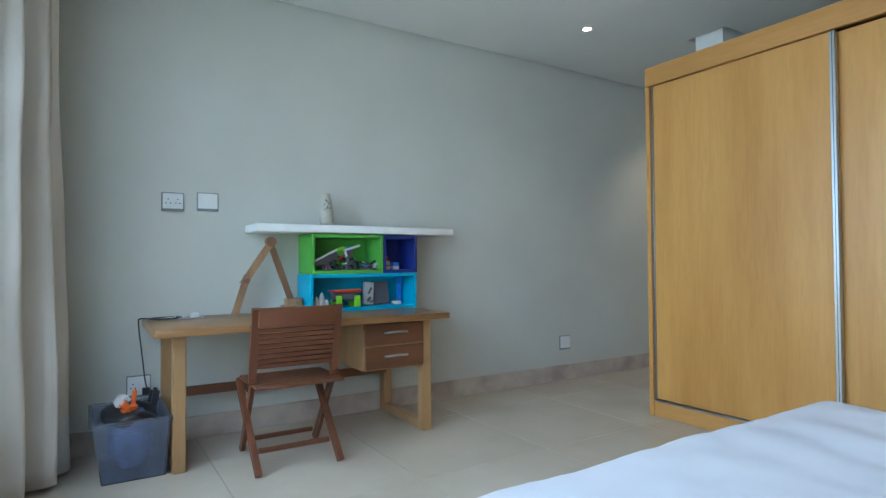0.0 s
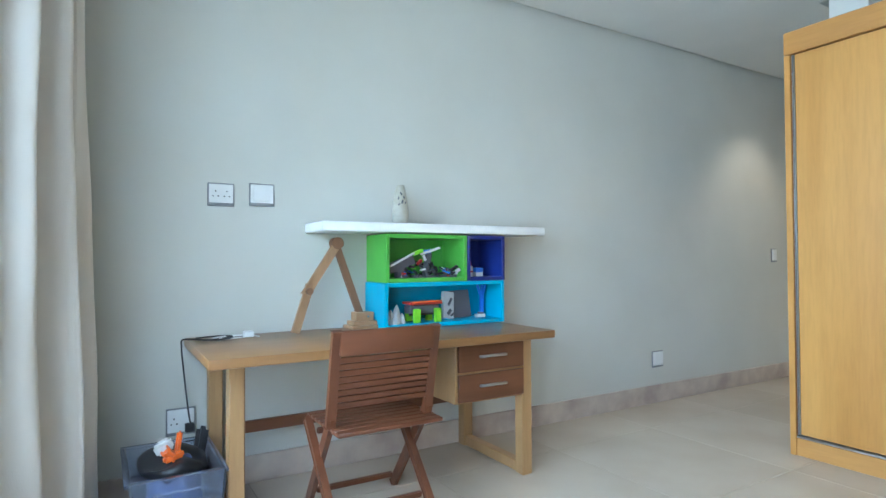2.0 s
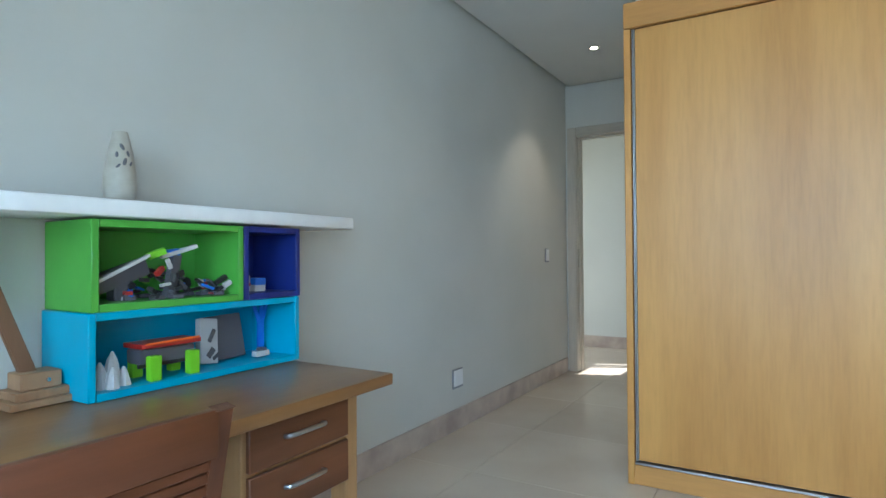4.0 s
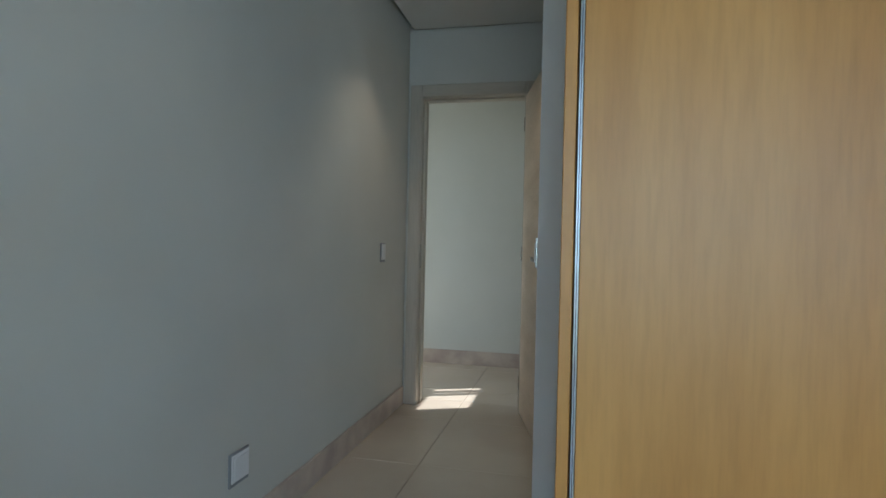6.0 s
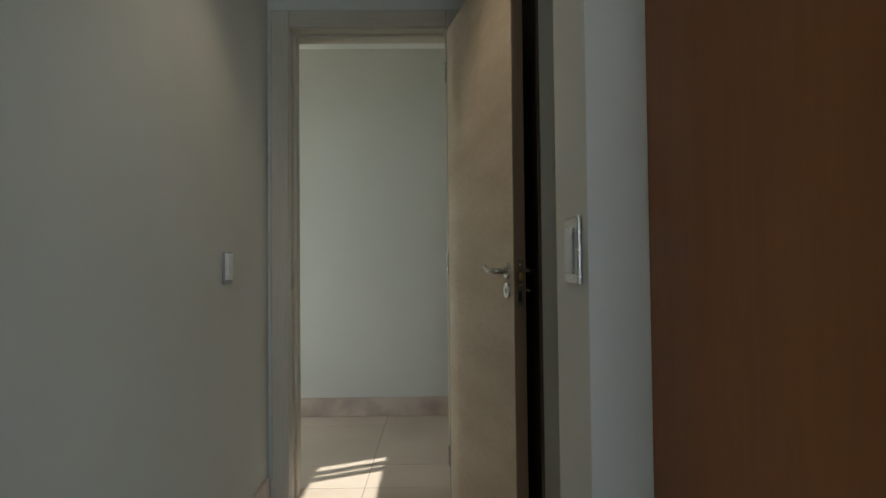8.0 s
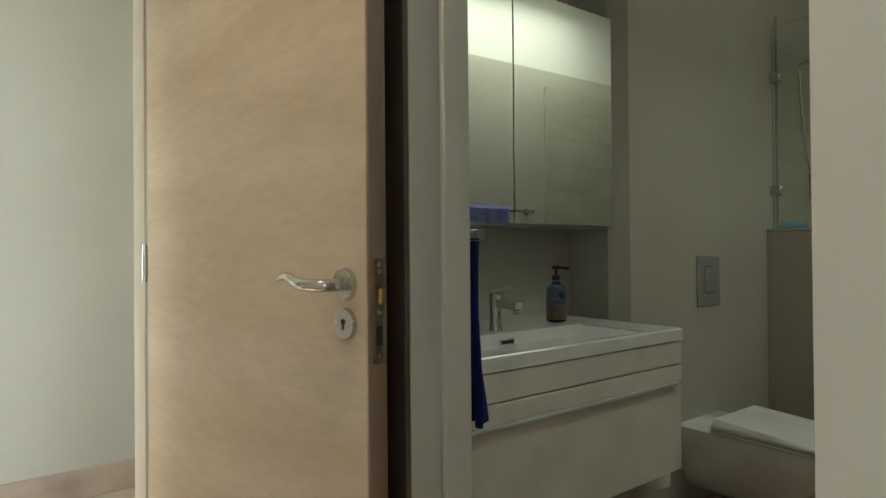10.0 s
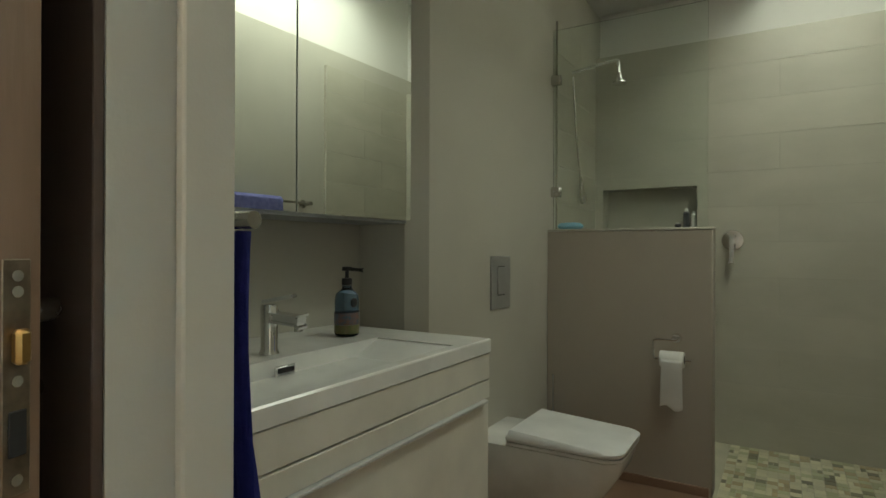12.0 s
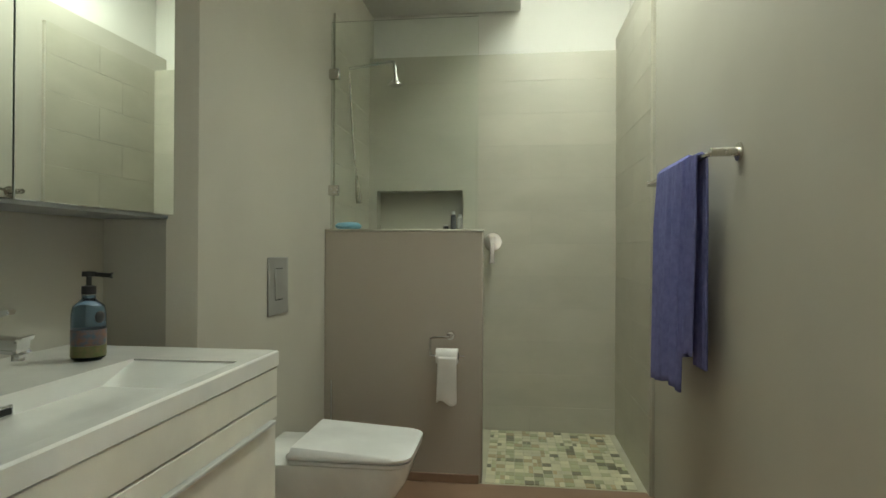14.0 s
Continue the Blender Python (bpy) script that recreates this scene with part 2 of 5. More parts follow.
def bar(bm, a, b, w, d, bevel=0.003, side=(0, 1, 0)):
    """A squared bar from a to b; w across, d along side."""
    a, b = Vector(a), Vector(b)
    z = (b - a).normalized()
    y = Vector(side)
    y = (y - z * y.dot(z)).normalized()
    x = y.cross(z)
    vs = bmesh.ops.create_cube(bm, size=1.0)["verts"]
    mid, length = (a + b) / 2, (b - a).length
    for v in vs:
        p = v.co.copy()
        v.co = mid + x * p.x * w + y * p.y * d + z * p.z * length
    if bevel:
        bmesh.ops.bevel(bm, geom=list({e for v in vs for e in v.link_edges}), offset=bevel, segments=2, affect="EDGES")


def tube(bm, pts, r, n=10):
    """A round tube through pts."""
    rings = []
    pts = [Vector(p) for p in pts]
    ref = None
    for i, p in enumerate(pts):
        d = (pts[min(i + 1, len(pts) - 1)] - pts[max(i - 1, 0)]).normalized()
        if ref is None:
            ref = Vector((0, 0, 1)) if abs(d.z) < 0.9 else Vector((1, 0, 0))
        u = (ref - d * ref.dot(d)).normalized()
        ref = u
        w = d.cross(u)
        rad = r[i] if isinstance(r, (list, tuple)) else r
        rings.append([bm.verts.new(p + (u * math.cos(2 * math.pi * k / n) + w * math.sin(2 * math.pi * k / n)) * rad) for k in range(n)])
    for q, s in zip(rings, rings[1:]):
        for k in range(n):
            bm.faces.new((q[k], q[(k + 1) % n], s[(k + 1) % n], s[k]))
    bm.faces.new(list(reversed(rings[0])))
    bm.faces.new(rings[-1])


def smooth_path(pts, steps=8):
    """Catmull-Rom through pts."""
    pts = [Vector(p) for p in pts]
    out = []
    for i in range(len(pts) - 1):
        p0, p1, p2, p3 = pts[max(i - 1, 0)], pts[i], pts[i + 1], pts[min(i + 2, len(pts) - 1)]
        for k in range(steps):
            t = k / steps
            out.append(0.5 * ((2 * p1) + (p2 - p0) * t + (2 * p0 - 5 * p1 + 4 * p2 - p3) * t * t + (3 * p1 - p0 - 3 * p2 + p3) * t ** 3))
    return out + [pts[-1]]


def lathe(bm, x, y, profile, n=28):
    """Turned body: profile of (radius, z)."""
    rings = [[bm.verts.new((x + r * math.cos(2 * math.pi * k / n), y + r * math.sin(2 * math.pi * k / n), z)) for k in range(n)] for r, z in profile]
    for q, s in zip(rings, rings[1:]):
        for k in range(n):
            bm.faces.new((q[k], q[(k + 1) % n], s[(k + 1) % n], s[k]))
    bm.faces.new(list(reversed(rings[0])))
    bm.faces.new(rings[-1])


def loft(bm, loops):
    """Skin closed loops of equal length; caps both ends."""
    rings = [[bm.verts.new(p) for p in loop] for loop in loops]
    n = len(rings[0])
    for q, s in zip(rings, rings[1:]):
        for k in range(n):
            bm.faces.new((q[k], q[(k + 1) % n], s[(k + 1) % n], s[k]))
    bm.faces.new(list(reversed(rings[0])))
    bm.faces.new(rings[-1])


def prism(pts, z0, z1):
    bm = bmesh.new()
    loft(bm, [[(x, y, z0) for x, y in pts], [(x, y, z1) for x, y in pts]])
    return bm


def mesh_of(name, bm, material, smooth=False):
    bmesh.ops.recalc_face_normals(bm, faces=bm.faces)
    me = bpy.data.meshes.new(name)
    bm.to_mesh(me)
    bm.free()
    me.materials.append(material)
    if smooth:
        me.polygons.foreach_set("use_smooth", [True] * len(me.polygons))
        me.set_sharp_from_angle(angle=radians(40))
    return me


def part(name, bm, material, parent, label="", smooth=True):
    ob = new(name, mesh_of(name, bm, material, smooth))
    ob.parent = parent
    if parent is not None:
        ob.matrix_parent_inverse = parent.matrix_world.inverted()
    if label:
        tagged(ob, label)
    return ob


def thing(name, x, y, z, label, category, group="", kind=""):
    ob = new(name)
    ob.empty_display_size = 0.05
    ob.location = (x, y, z)
    ob.matrix_world = Matrix.Translation((x, y, z))
    return tagged(ob, label, category, group, kind)


def solid(name, bm, material, label, category, kind="", smooth=True, group=""):
    return tagged(new(name, mesh_of(name, bm, material, smooth)), label, category, group, kind)


def wall(name, x0, x1, y0, y1, z0, z1, material, label):
    return solid(name, boxm(x0, x1, y0, y1, z0, z1), material, label, "wall", "structure", False)


CEIL = 2.80
TOP = 2.86

# ---- structure: bedroom and corridor ----
wall("wall_north", 0.0, 6.397, 0.0, 0.15, -0.1, TOP, M_WALL, "long beige painted bedroom wall behind the desk")
SLABLABEL = "grey screed bed under the floor tiles"
solid("floor", boxm(-0.1, 8.1, -6.2, 2.4, -0.12, -0.004), M_GROUT, SLABLABEL, "floor", "structure", False)

# window wall with a wide opening
wall("wall_west", 0.0, 0.18, -0.62, 0.0, -0.1, TOP, M_WALL, "beige window wall beside the curtain")
wall("wall_west_sill", 0.0, 0.18, -4.6, -0.62, -0.1, 0.40, M_WHITEWALL, "low white wall under the bedroom window")
wall("wall_west_head", 0.0, 0.18, -4.6, -0.62, 2.55, TOP, M_WALL, "painted band above the bedroom window")
wall("wall_west_end", 0.0, 0.18, -6.2, -4.6, -0.1, TOP, M_WALL, "painted end of the bedroom window wall")
wall("wall_south", 0.0, 4.36, -6.2, -6.05, -0.1, TOP, M_WALL, "plain beige rear bedroom wall")

win = tagged(new("window_1"), "wide aluminium framed bedroom window with bright daylight", "window", "", "structure")
part("window_sill", boxm(0.03, 0.205, -4.6, -0.62, 0.402, 0.425, 0.004), M_WHITE, win)
for y0, y1 in ((-4.6, -4.55), (-3.30, -3.25), (-1.98, -1.93), (-0.675, -0.622)):
    part("window_frame", boxm(0.055, 0.105, y0, y1, 0.427, 2.548, 0.004), M_ALU, win)
for z0, z1 in ((0.427, 0.475), (2.50, 2.548)):
    part("window_frame", boxm(0.06, 0.10, -4.548, -0.677, z0, z1, 0.004), M_ALU, win)
part("window_frame", boxm(0.085, 0.118, -0.735, -0.68, 0.477, 2.498, 0.004), M_ALU, win)
for y0, y1 in ((-4.548, -3.302), (-3.248, -1.982), (-1.928, -0.737)):
    ob = part("pane", boxm(0.076, 0.081, y0, y1, 0.477, 2.498), M_GLASS, win)
    ob.visible_shadow = False
for z in (1.12, 1.20):
    part("latch", boxm(0.119, 0.135, -0.722, -0.695, z, z + 0.035, 0.004), M_GREYPL, win)

# corridor end wall with its door opening
DY0, DY1, DH = -0.875, -0.113, 2.30
wall("wall_east_left", 6.397, 6.567, DY1 + 0.02, 0.15, -0.1, TOP, M_WALL, "narrow beige wall beside the bedroom doorway")
wall("wall_east_right", 6.397, 6.567, -1.32, DY0 - 0.02, -0.1, TOP, M_WALL, "beige wall beside the hinged side of the doorway")
wall("wall_east_head", 6.397, 6.567, DY0 - 0.02, DY1 + 0.02, DH + 0.02, TOP, M_WALL, "painted wall above the bedroom doorway")

frm = tagged(new("door_frame"), "pale wooden frame round the bedroom doorway", "door frame", "", "structure")
for y0, y1 in ((DY0 - 0.018, DY0), (DY1, DY1 + 0.018)):
    part("jamb", boxm(6.385, 6.575, y0, y1, 0.0, DH, 0.002), M_FRAME, frm)
part("head_jamb", boxm(6.385, 6.575, DY0 - 0.018, DY1 + 0.018, DH, DH + 0.018, 0.002), M_FRAMEY, frm)
part("stop", boxm(6.45, 6.49, DY1 - 0.014, DY1, 0.0, DH, 0.002), M_FRAME, frm)
part("stop", boxm(6.45, 6.49, DY0 + 0.014, DY1 - 0.014, DH - 0.014, DH, 0.002), M_FRAMEY, frm)
for x0, x1 in ((6.372, 6.384), (6.576, 6.588)):
    part("architrave", boxm(x0, x1, DY1 + 0.004, -0.022, 0.0, DH + 0.09, 0.004), M_FRAME, frm)
    part("architrave", boxm(x0, x1, DY0 - 0.094, DY0 - 0.004, 0.0, DH + 0.09, 0.004), M_FRAME, frm)
    part("architrave", boxm(x0, x1, DY0 - 0.003, DY1 + 0.003, DH + 0.004, DH + 0.09, 0.004), M_FRAMEY, frm)
part("strike_plate", boxm(6.405, 6.43, DY1 - 0.003, DY1, 1.02, 1.20), M_STEEL, frm, "worn steel strike plate")

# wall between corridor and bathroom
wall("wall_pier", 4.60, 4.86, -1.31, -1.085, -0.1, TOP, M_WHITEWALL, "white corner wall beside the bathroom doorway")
wall("wall_bath_north", 5.55, 6.397, -1.31, -1.18, -0.1, TOP, M_WALL, "white wall behind the open bedroom door")
# added sheet that darkens the wall where the open door shades it
solid("gap_shade_sheet", boxm(5.551, 6.37, -1.1795, -1.169, 0.0, 2.62, 0.001), M_GAPSHADE, "added dark sheet for the shade behind the open door", "panel", "structure", False)
wall("wall_bath_head", 4.86, 5.55, -1.31, -1.185, 2.62, TOP, M_WHITEWALL, "white wall above the bathroom doorway")
solid("bath_jamb", boxm(5.535, 5.55, -1.31, -1.247, 0.0, 2.62, 0.003), M_WALL, "white stepped jamb of the bathroom doorway", "door frame", "structure")
BTOP = 2.60
wall("wall_bath_link", 4.366, 4.60, -1.31, -1.225, -0.1, BTOP, M_WHITEWALL, "short white wall behind the wardrobe end")

# bathroom walls
BX0, BX1, BY1 = 4.486, 6.14, -4.74
wall("wall_bath_west", 4.366, BX0, -4.90, -1.31, -0.1, BTOP, M_BATHWALL, "greige plaster bathroom wall behind the towel rail")
# added white filler above the west wall, gives the mirror its bright band
wall("wall_bath_gap_fill", 4.366, 4.396, -4.90, -2.25, BTOP + 0.001, 3.35, M_WHITEWALL, "white wall added in the gap to look bright in the mirror")
wall("wall_bedroom_east", 4.366, BX0, -6.2, -4.902, -0.1, TOP, M_WALL, "plain bedroom wall end beside the wardrobe")
wall("wall_bath_south", 4.397, 6.30, -5.05, -4.90, -0.1, TOP + 0.5, M_WHITEWALL, "white wall above the shower tiles")
wall("wall_bath_east", BX1, 6.567, -4.90, -2.757, -0.1, TOP, M_BATHWALL, "greige plaster wall behind the toilet")
solid("wall_bath_return", prism([(BX1, -2.757), (BX1, -2.655), (6.212, -2.602), (6.418, -2.602), (6.418, -2.757)], -0.1, TOP), M_BATHWALL, "splayed plaster return beside the mirror cabinet", "wall", "structure", False)
wall("wall_bath_recess", 6.42, 6.567, -2.757, -1.31, -0.1, TOP, M_BATHWALL, "plaster wall behind the basin")

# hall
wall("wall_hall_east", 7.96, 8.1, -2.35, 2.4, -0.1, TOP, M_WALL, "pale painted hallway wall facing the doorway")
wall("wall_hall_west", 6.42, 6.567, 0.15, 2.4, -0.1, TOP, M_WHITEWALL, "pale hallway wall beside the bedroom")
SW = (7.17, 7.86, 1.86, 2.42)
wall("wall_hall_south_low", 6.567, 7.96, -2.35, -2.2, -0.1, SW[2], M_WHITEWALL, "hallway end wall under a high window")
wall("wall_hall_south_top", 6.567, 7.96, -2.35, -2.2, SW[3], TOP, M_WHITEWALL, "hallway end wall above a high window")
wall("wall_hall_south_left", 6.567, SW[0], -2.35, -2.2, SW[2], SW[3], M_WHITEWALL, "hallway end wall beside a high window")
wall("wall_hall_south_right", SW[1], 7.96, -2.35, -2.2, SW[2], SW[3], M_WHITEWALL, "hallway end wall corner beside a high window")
hw = tagged(new("window_2"), "small high hallway window with dark bars", "window", "", "structure")
for x0, x1 in ((7.61, 7.645), (7.70, 7.735)):
    part("window_frame", boxm(x0, x1, -2.29, -2.21, SW[2], SW[3]), M_ALU, hw)
# unseen end wall, left open in the middle for the hall fill lamp
wall("wall_hall_north_low", 6.567, 7.96, 2.25, 2.4, -0.1, 0.5, M_WHITEWALL, "unseen hallway end wall under the added light opening")
wall("wall_hall_north_top", 6.567, 7.96, 2.25, 2.4, 2.45, TOP, M_WHITEWALL, "unseen hallway end wall above the added light opening")

# ceilings, held clear of the walls by a shadow gap
G = 0.042
solid("ceiling", boxm(0.18 + G, 6.397 - G, -1.085 + G, -G, CEIL, CEIL + 0.05), M_CEIL, "white plaster ceiling with a shadow gap", "ceiling", "structure", False)
bmc = bmesh.new()
add_box(bmc, 0.18 + G, 4.366, -6.05 + G, -1.085 + G, CEIL, CEIL + 0.05)
add_box(bmc, 4.3661, 4.60 - G, -2.249, -1.085 + G, CEIL, CEIL + 0.05)
add_box(bmc, 4.60 - G + 0.0001, 6.42 - G, -2.25, -1.31 - G, CEIL, CEIL + 0.05)
add_box(bmc, 5.12, 6.42 - G, -4.90 + G, -2.2501, CEIL, CEIL + 0.05)
solid("ceiling_bedroom", bmc, M_CEIL, "white plaster ceiling running over wardrobe and bathroom", "ceiling", "structure", False)
solid("ceiling_hall", boxm(6.567, 7.96, -2.2, 2.25, CEIL, CEIL + 0.05), M_CEIL, "white hallway ceiling", "ceiling", "structure", False)
bmc = bmesh.new()
for x0, x1, y0, y1 in ((5.12, 5.135, -4.90, -2.25), (4.40, 5.12, -2.25, -2.235)):
    add_box(bmc, x0, x1, y0, y1, CEIL + 0.051, 3.35)
solid("skylight_shaft", bmc, M_WHITEWALL, "white plastered skylight shaft over the bathroom", "skylight", "structure", False)
# unseen slab blocking sun and sky; cut back by the hall's high window
bmc = bmesh.new()
add_box(bmc, -0.1, 6.567, -6.3, 2.5, 3.36, 3.45)
add_box(bmc, 6.567, 8.2, -2.4, 2.5, 3.36, 3.45)
solid("roof", bmc, M_CEIL, "unseen flat roof slab added to keep daylight out above the ceilings", "roof", "structure", False)
# unseen upstands that seal the void between walls and slab from light
bmc = bmesh.new()
for x0, x1, y0, y1 in ((-0.1, 6.567, -6.3, -6.2), (-0.1, 8.2, 2.4, 2.5), (-0.1, 0.0, -6.2, 2.4), (8.1, 8.2, -2.4, 2.4), (6.567, 8.1, -2.4, -2.35), (6.467, 6.567, -6.2, -2.4)):
    add_box(bmc, x0, x1, y0, y1, TOP, 3.36)
solid("roof_void_seal", bmc, M_WHITEWALL, "unseen upstand closing the void under the roof slab against light", "roof", "structure", False)
solid("ground", boxm(-400, 400, -400, 400, -0.4, -0.14), mat("dry_lawn", (0.10, 0.13, 0.05), 0.95, 0, (0.14, 0.13, 0.07), 0.8), "lawn outside the house", "ground", "structure", False)

# skirtings
solid("baseboard", boxm(0.19, 6.37, -0.017, -0.001, 0.0, 0.135, 0.003), M_SKIRT, "mottled beige stone skirting along the long wall", "baseboard", "structure")
solid("baseboard", boxm(7.942, 7.958, -2.1, 2.2, 0.0, 0.14, 0.003), M_SKIRT, "pale stone skirting in the hallway", "baseboard", "structure")
solid("half_wall_skirting", boxm(5.33, 6.13, -3.866, -3.852, 0.002, 0.045, 0.002), M_BATHFLOOR, "thin brown skirting at the half wall", "baseboard", "structure")

# ---- wardrobe ----
WX = 3.86
w = thing("wardrobe", 4.1, -2.9, 0, "tall honey oak wardrobe with sliding doors and aluminium edges", "wardrobe")
part("side_panel", boxm(WX + 0.002, 4.598, -1.222, -1.19, 0.0, 2.40, 0.002), M_OAKSHADE, w, "wardrobe end panel in oak darkened for its shaded side")
part("stile", boxm(WX - 0.012, WX, -1.222, -1.188, 0.0, 2.27, 0.003), M_OAK, w)
part("body", boxm(WX + 0.09, 4.35, -5.2, -1.224, 0.11, 2.26), M_OAKSHADE, w)
part("top_panel", boxm(WX + 0.005, 4.35, -5.2, -1.224, 2.38, 2.40, 0.002), M_OAKX, w)
part("pelmet", boxm(WX - 0.015, WX + 0.01, -5.2, -1.188, 2.272, 2.402, 0.004), M_OAKX, w)
part("plinth", boxm(WX - 0.005, WX + 0.02, -5.2, -1.19, 0.0, 0.10, 0.003), M_OAKX, w)
part("bottom_track", boxm(WX - 0.012, WX + 0.07, -5.2, -1.224, 0.101, 0.113, 0.002), M_ALU, w)
for i, (y1, y0, dx) in enumerate(((-1.226, -2.372, 0.0), (-2.345, -3.49, 0.04), (-3.46, -4.6, 0.0))):
    d = part("door", boxm(WX + 0.006 + dx, WX + 0.026 + dx, y0 + 0.03, y1 - 0.014, 0.118, 2.268, 0.001), M_OAK, w)
    part("edge_profile", boxm(WX - 0.002 + dx, WX + 0.03 + dx, y1 - 0.013, y1, 0.116, 2.268, 0.002), M_ALU, d)
    part("edge_profile", boxm(WX - 0.002 + dx, WX + 0.03 + dx, y0, y0 + 0.029, 0.116, 2.268, 0.003), M_ALU, d)
    part("groove", boxm(WX - 0.0035 + dx, WX - 0.0021 + dx, y1 - 0.008, y1 - 0.005, 0.118, 2.266), M_TOYGREY, d)
    part("groove", boxm(WX - 0.0035 + dx, WX - 0.0021 + dx, y0 + 0.012, y0 + 0.016, 0.118, 2.266), M_TOYGREY, d)

# ---- desk ----
desk = thing("desk", 1.65, -0.4, 0, "oak writing desk with two walnut drawers on sled legs", "desk")
bm = boxm(0.825, 2.505, -0.735, -0.015, 0.705, 0.745, 0.006, 2)
part("desktop", bm, M_DESK, desk)
for x0, x1, yf in ((0.922, 0.985, -0.60), (2.348, 2.412, -0.655)):
    part("leg", boxm(x0, x1, yf, yf + 0.065, 0.0, 0.703, 0.005), M_DESKLEG, desk)
    part("leg", boxm(x0, x1, -0.10, -0.035, 0.0, 0.703, 0.005), M_DESKLEG, desk)
    part("foot_rail", boxm(x0 + 0.006, x1 - 0.006, yf + 0.066, -0.101, 0.004, 0.06, 0.004), M_DESKLEG, desk)
part("stretcher", boxm(0.987, 2.346, -0.155, -0.13, 0.29, 0.345, 0.003), M_DRAWER, desk, "dark stretcher board")
part("drawer_case", boxm(1.94, 2.346, -0.655, -0.16, 0.415, 0.703, 0.003), M_DESKLEG, desk)
for z0, z1 in ((0.425, 0.556), (0.568, 0.696)):
    d = part("drawer", boxm(1.952, 2.345, -0.674, -0.657, z0, z1, 0.003), M_DRAWER, desk)
    zc = (z0 + z1) / 2 + 0.005
    bm = bmesh.new()
    tube(bm, smooth_path([(2.075, -0.674, zc), (2.085, -0.692, zc + 0.003), (2.15, -0.70, zc + 0.006), (2.215, -0.692, zc + 0.003), (2.225, -0.674, zc)], 5), 0.007, 8)
    part("handle", bm, M_ALU, d, "curved satin metal handle")

# ---- folding chair ----
ch = thing("folding_chair", 1.47, -0.7, 0, "reddish hardwood folding chair with slatted back", "chair")
for x in (1.254, 1.684):
    bm = bmesh.new()
    bar(bm, (x, -0.915, 0.842), (x, -0.835, 0.46), 0.022, 0.038, 0.004, (1, 0, 0))
    bar(bm, (x + 0.008, -0.838, 0.50), (x + 0.052, -0.40, 0.008), 0.036, 0.022, 0.004, (1, 0, 0))
    part("long_leg", bm, M_CHAIRV, ch)
    bm = bmesh.new()
    bar(bm, (x + 0.022, -0.885, 0.008), (x - 0.004, -0.56, 0.435), 0.036, 0.022, 0.004, (1, 0, 0))
    part("short_leg", bm, M_CHAIRV, ch)
def chair_back(z):
    return -0.915 + (0.845 - z) / 0.385 * 0.08
part("top_rail", boxm(1.266, 1.672, -0.925, -0.900, 0.745, 0.842, 0.006, 2), M_CHAIR, ch)
for i in range(8):
    z = 0.726 - i * 0.026
    y = chair_back(z)
    part("back_slat", boxm(1.266, 1.672, y - 0.010, y + 0.008, z - 0.0115, z + 0.0115, 0.003), M_CHAIR, ch)
for i in range(8):
    y = -0.900 + i * 0.048
    part("seat_slat", boxm(1.255, 1.715, y - 0.022, y + 0.022, 0.437, 0.455, 0.004), M_CHAIR, ch)
for y, z, x0, x1 in ((-0.81, 0.11, 1.29, 1.67), (-0.455, 0.075, 1.325, 1.70), (-0.60, 0.385, 1.28, 1.66)):
    bm = bmesh.new()
    bar(bm, (x0, y, z), (x1, y, z), 0.026, 0.02, 0.004)
    part("cross_rail", bm, M_CHAIR, ch)

# ---- wall shelf, boxes ----
sh = solid("wall_shelf", boxm(1.41, 2.825, -0.295, -0.002, 1.257, 1.306, 0.008, 2), M_WHITE, "thick white floating wall shelf", "shelf")
def open_box(name, x0, x1, z0, z1, material, label):
    t, yf = 0.022, -0.272
    ob = thing(name, (x0 + x1) / 2, -0.15, z0, label, "storage box", "painted boxes on the desk")
    part("side", boxm(x0, x0 + t, yf, -0.012, z0, z1, 0.003), material, ob)
    part("side", boxm(x1 - t, x1, yf, -0.012, z0, z1, 0.003), material, ob)
    part("base", boxm(x0 + t, x1 - t, yf, -0.012, z0, z0 + t, 0.002), material, ob)
    part("lid", boxm(x0 + t, x1 - t, yf, -0.012, z1 - t, z1, 0.002), material, ob)
    part("back", boxm(x0 + t, x1 - t, -0.03, -0.012, z0 + t, z1 - t), material, ob)
    return ob
open_box("storage_box", 1.752, 2.527, 0.746, 0.990, M_BLUE, "turquoise painted open wooden box standing on the desk")
open_box("storage_box", 1.760, 2.266, 0.991, 1.250, M_GREEN, "green painted open wooden box full of toys")
open_box("storage_box", 2.268, 2.532, 0.991, 1.250, M_NAVY, "navy painted open wooden box with small toys")

# vase
v = thing("vase", 1.905, -0.15, 1.306, "pale clay vase with dark leaf pattern on the shelf", "vase")
bm = bmesh.new()
lathe(bm, 1.905, -0.15, [(0.032, 1.307), (0.042, 1.318), (0.047, 1.35), (0.045, 1.40), (0.036, 1.46), (0.027, 1.50), (0.022, 1.525), (0.018, 1.525), (0.018, 1.50)])
part("body", bm, M_VASE, v)
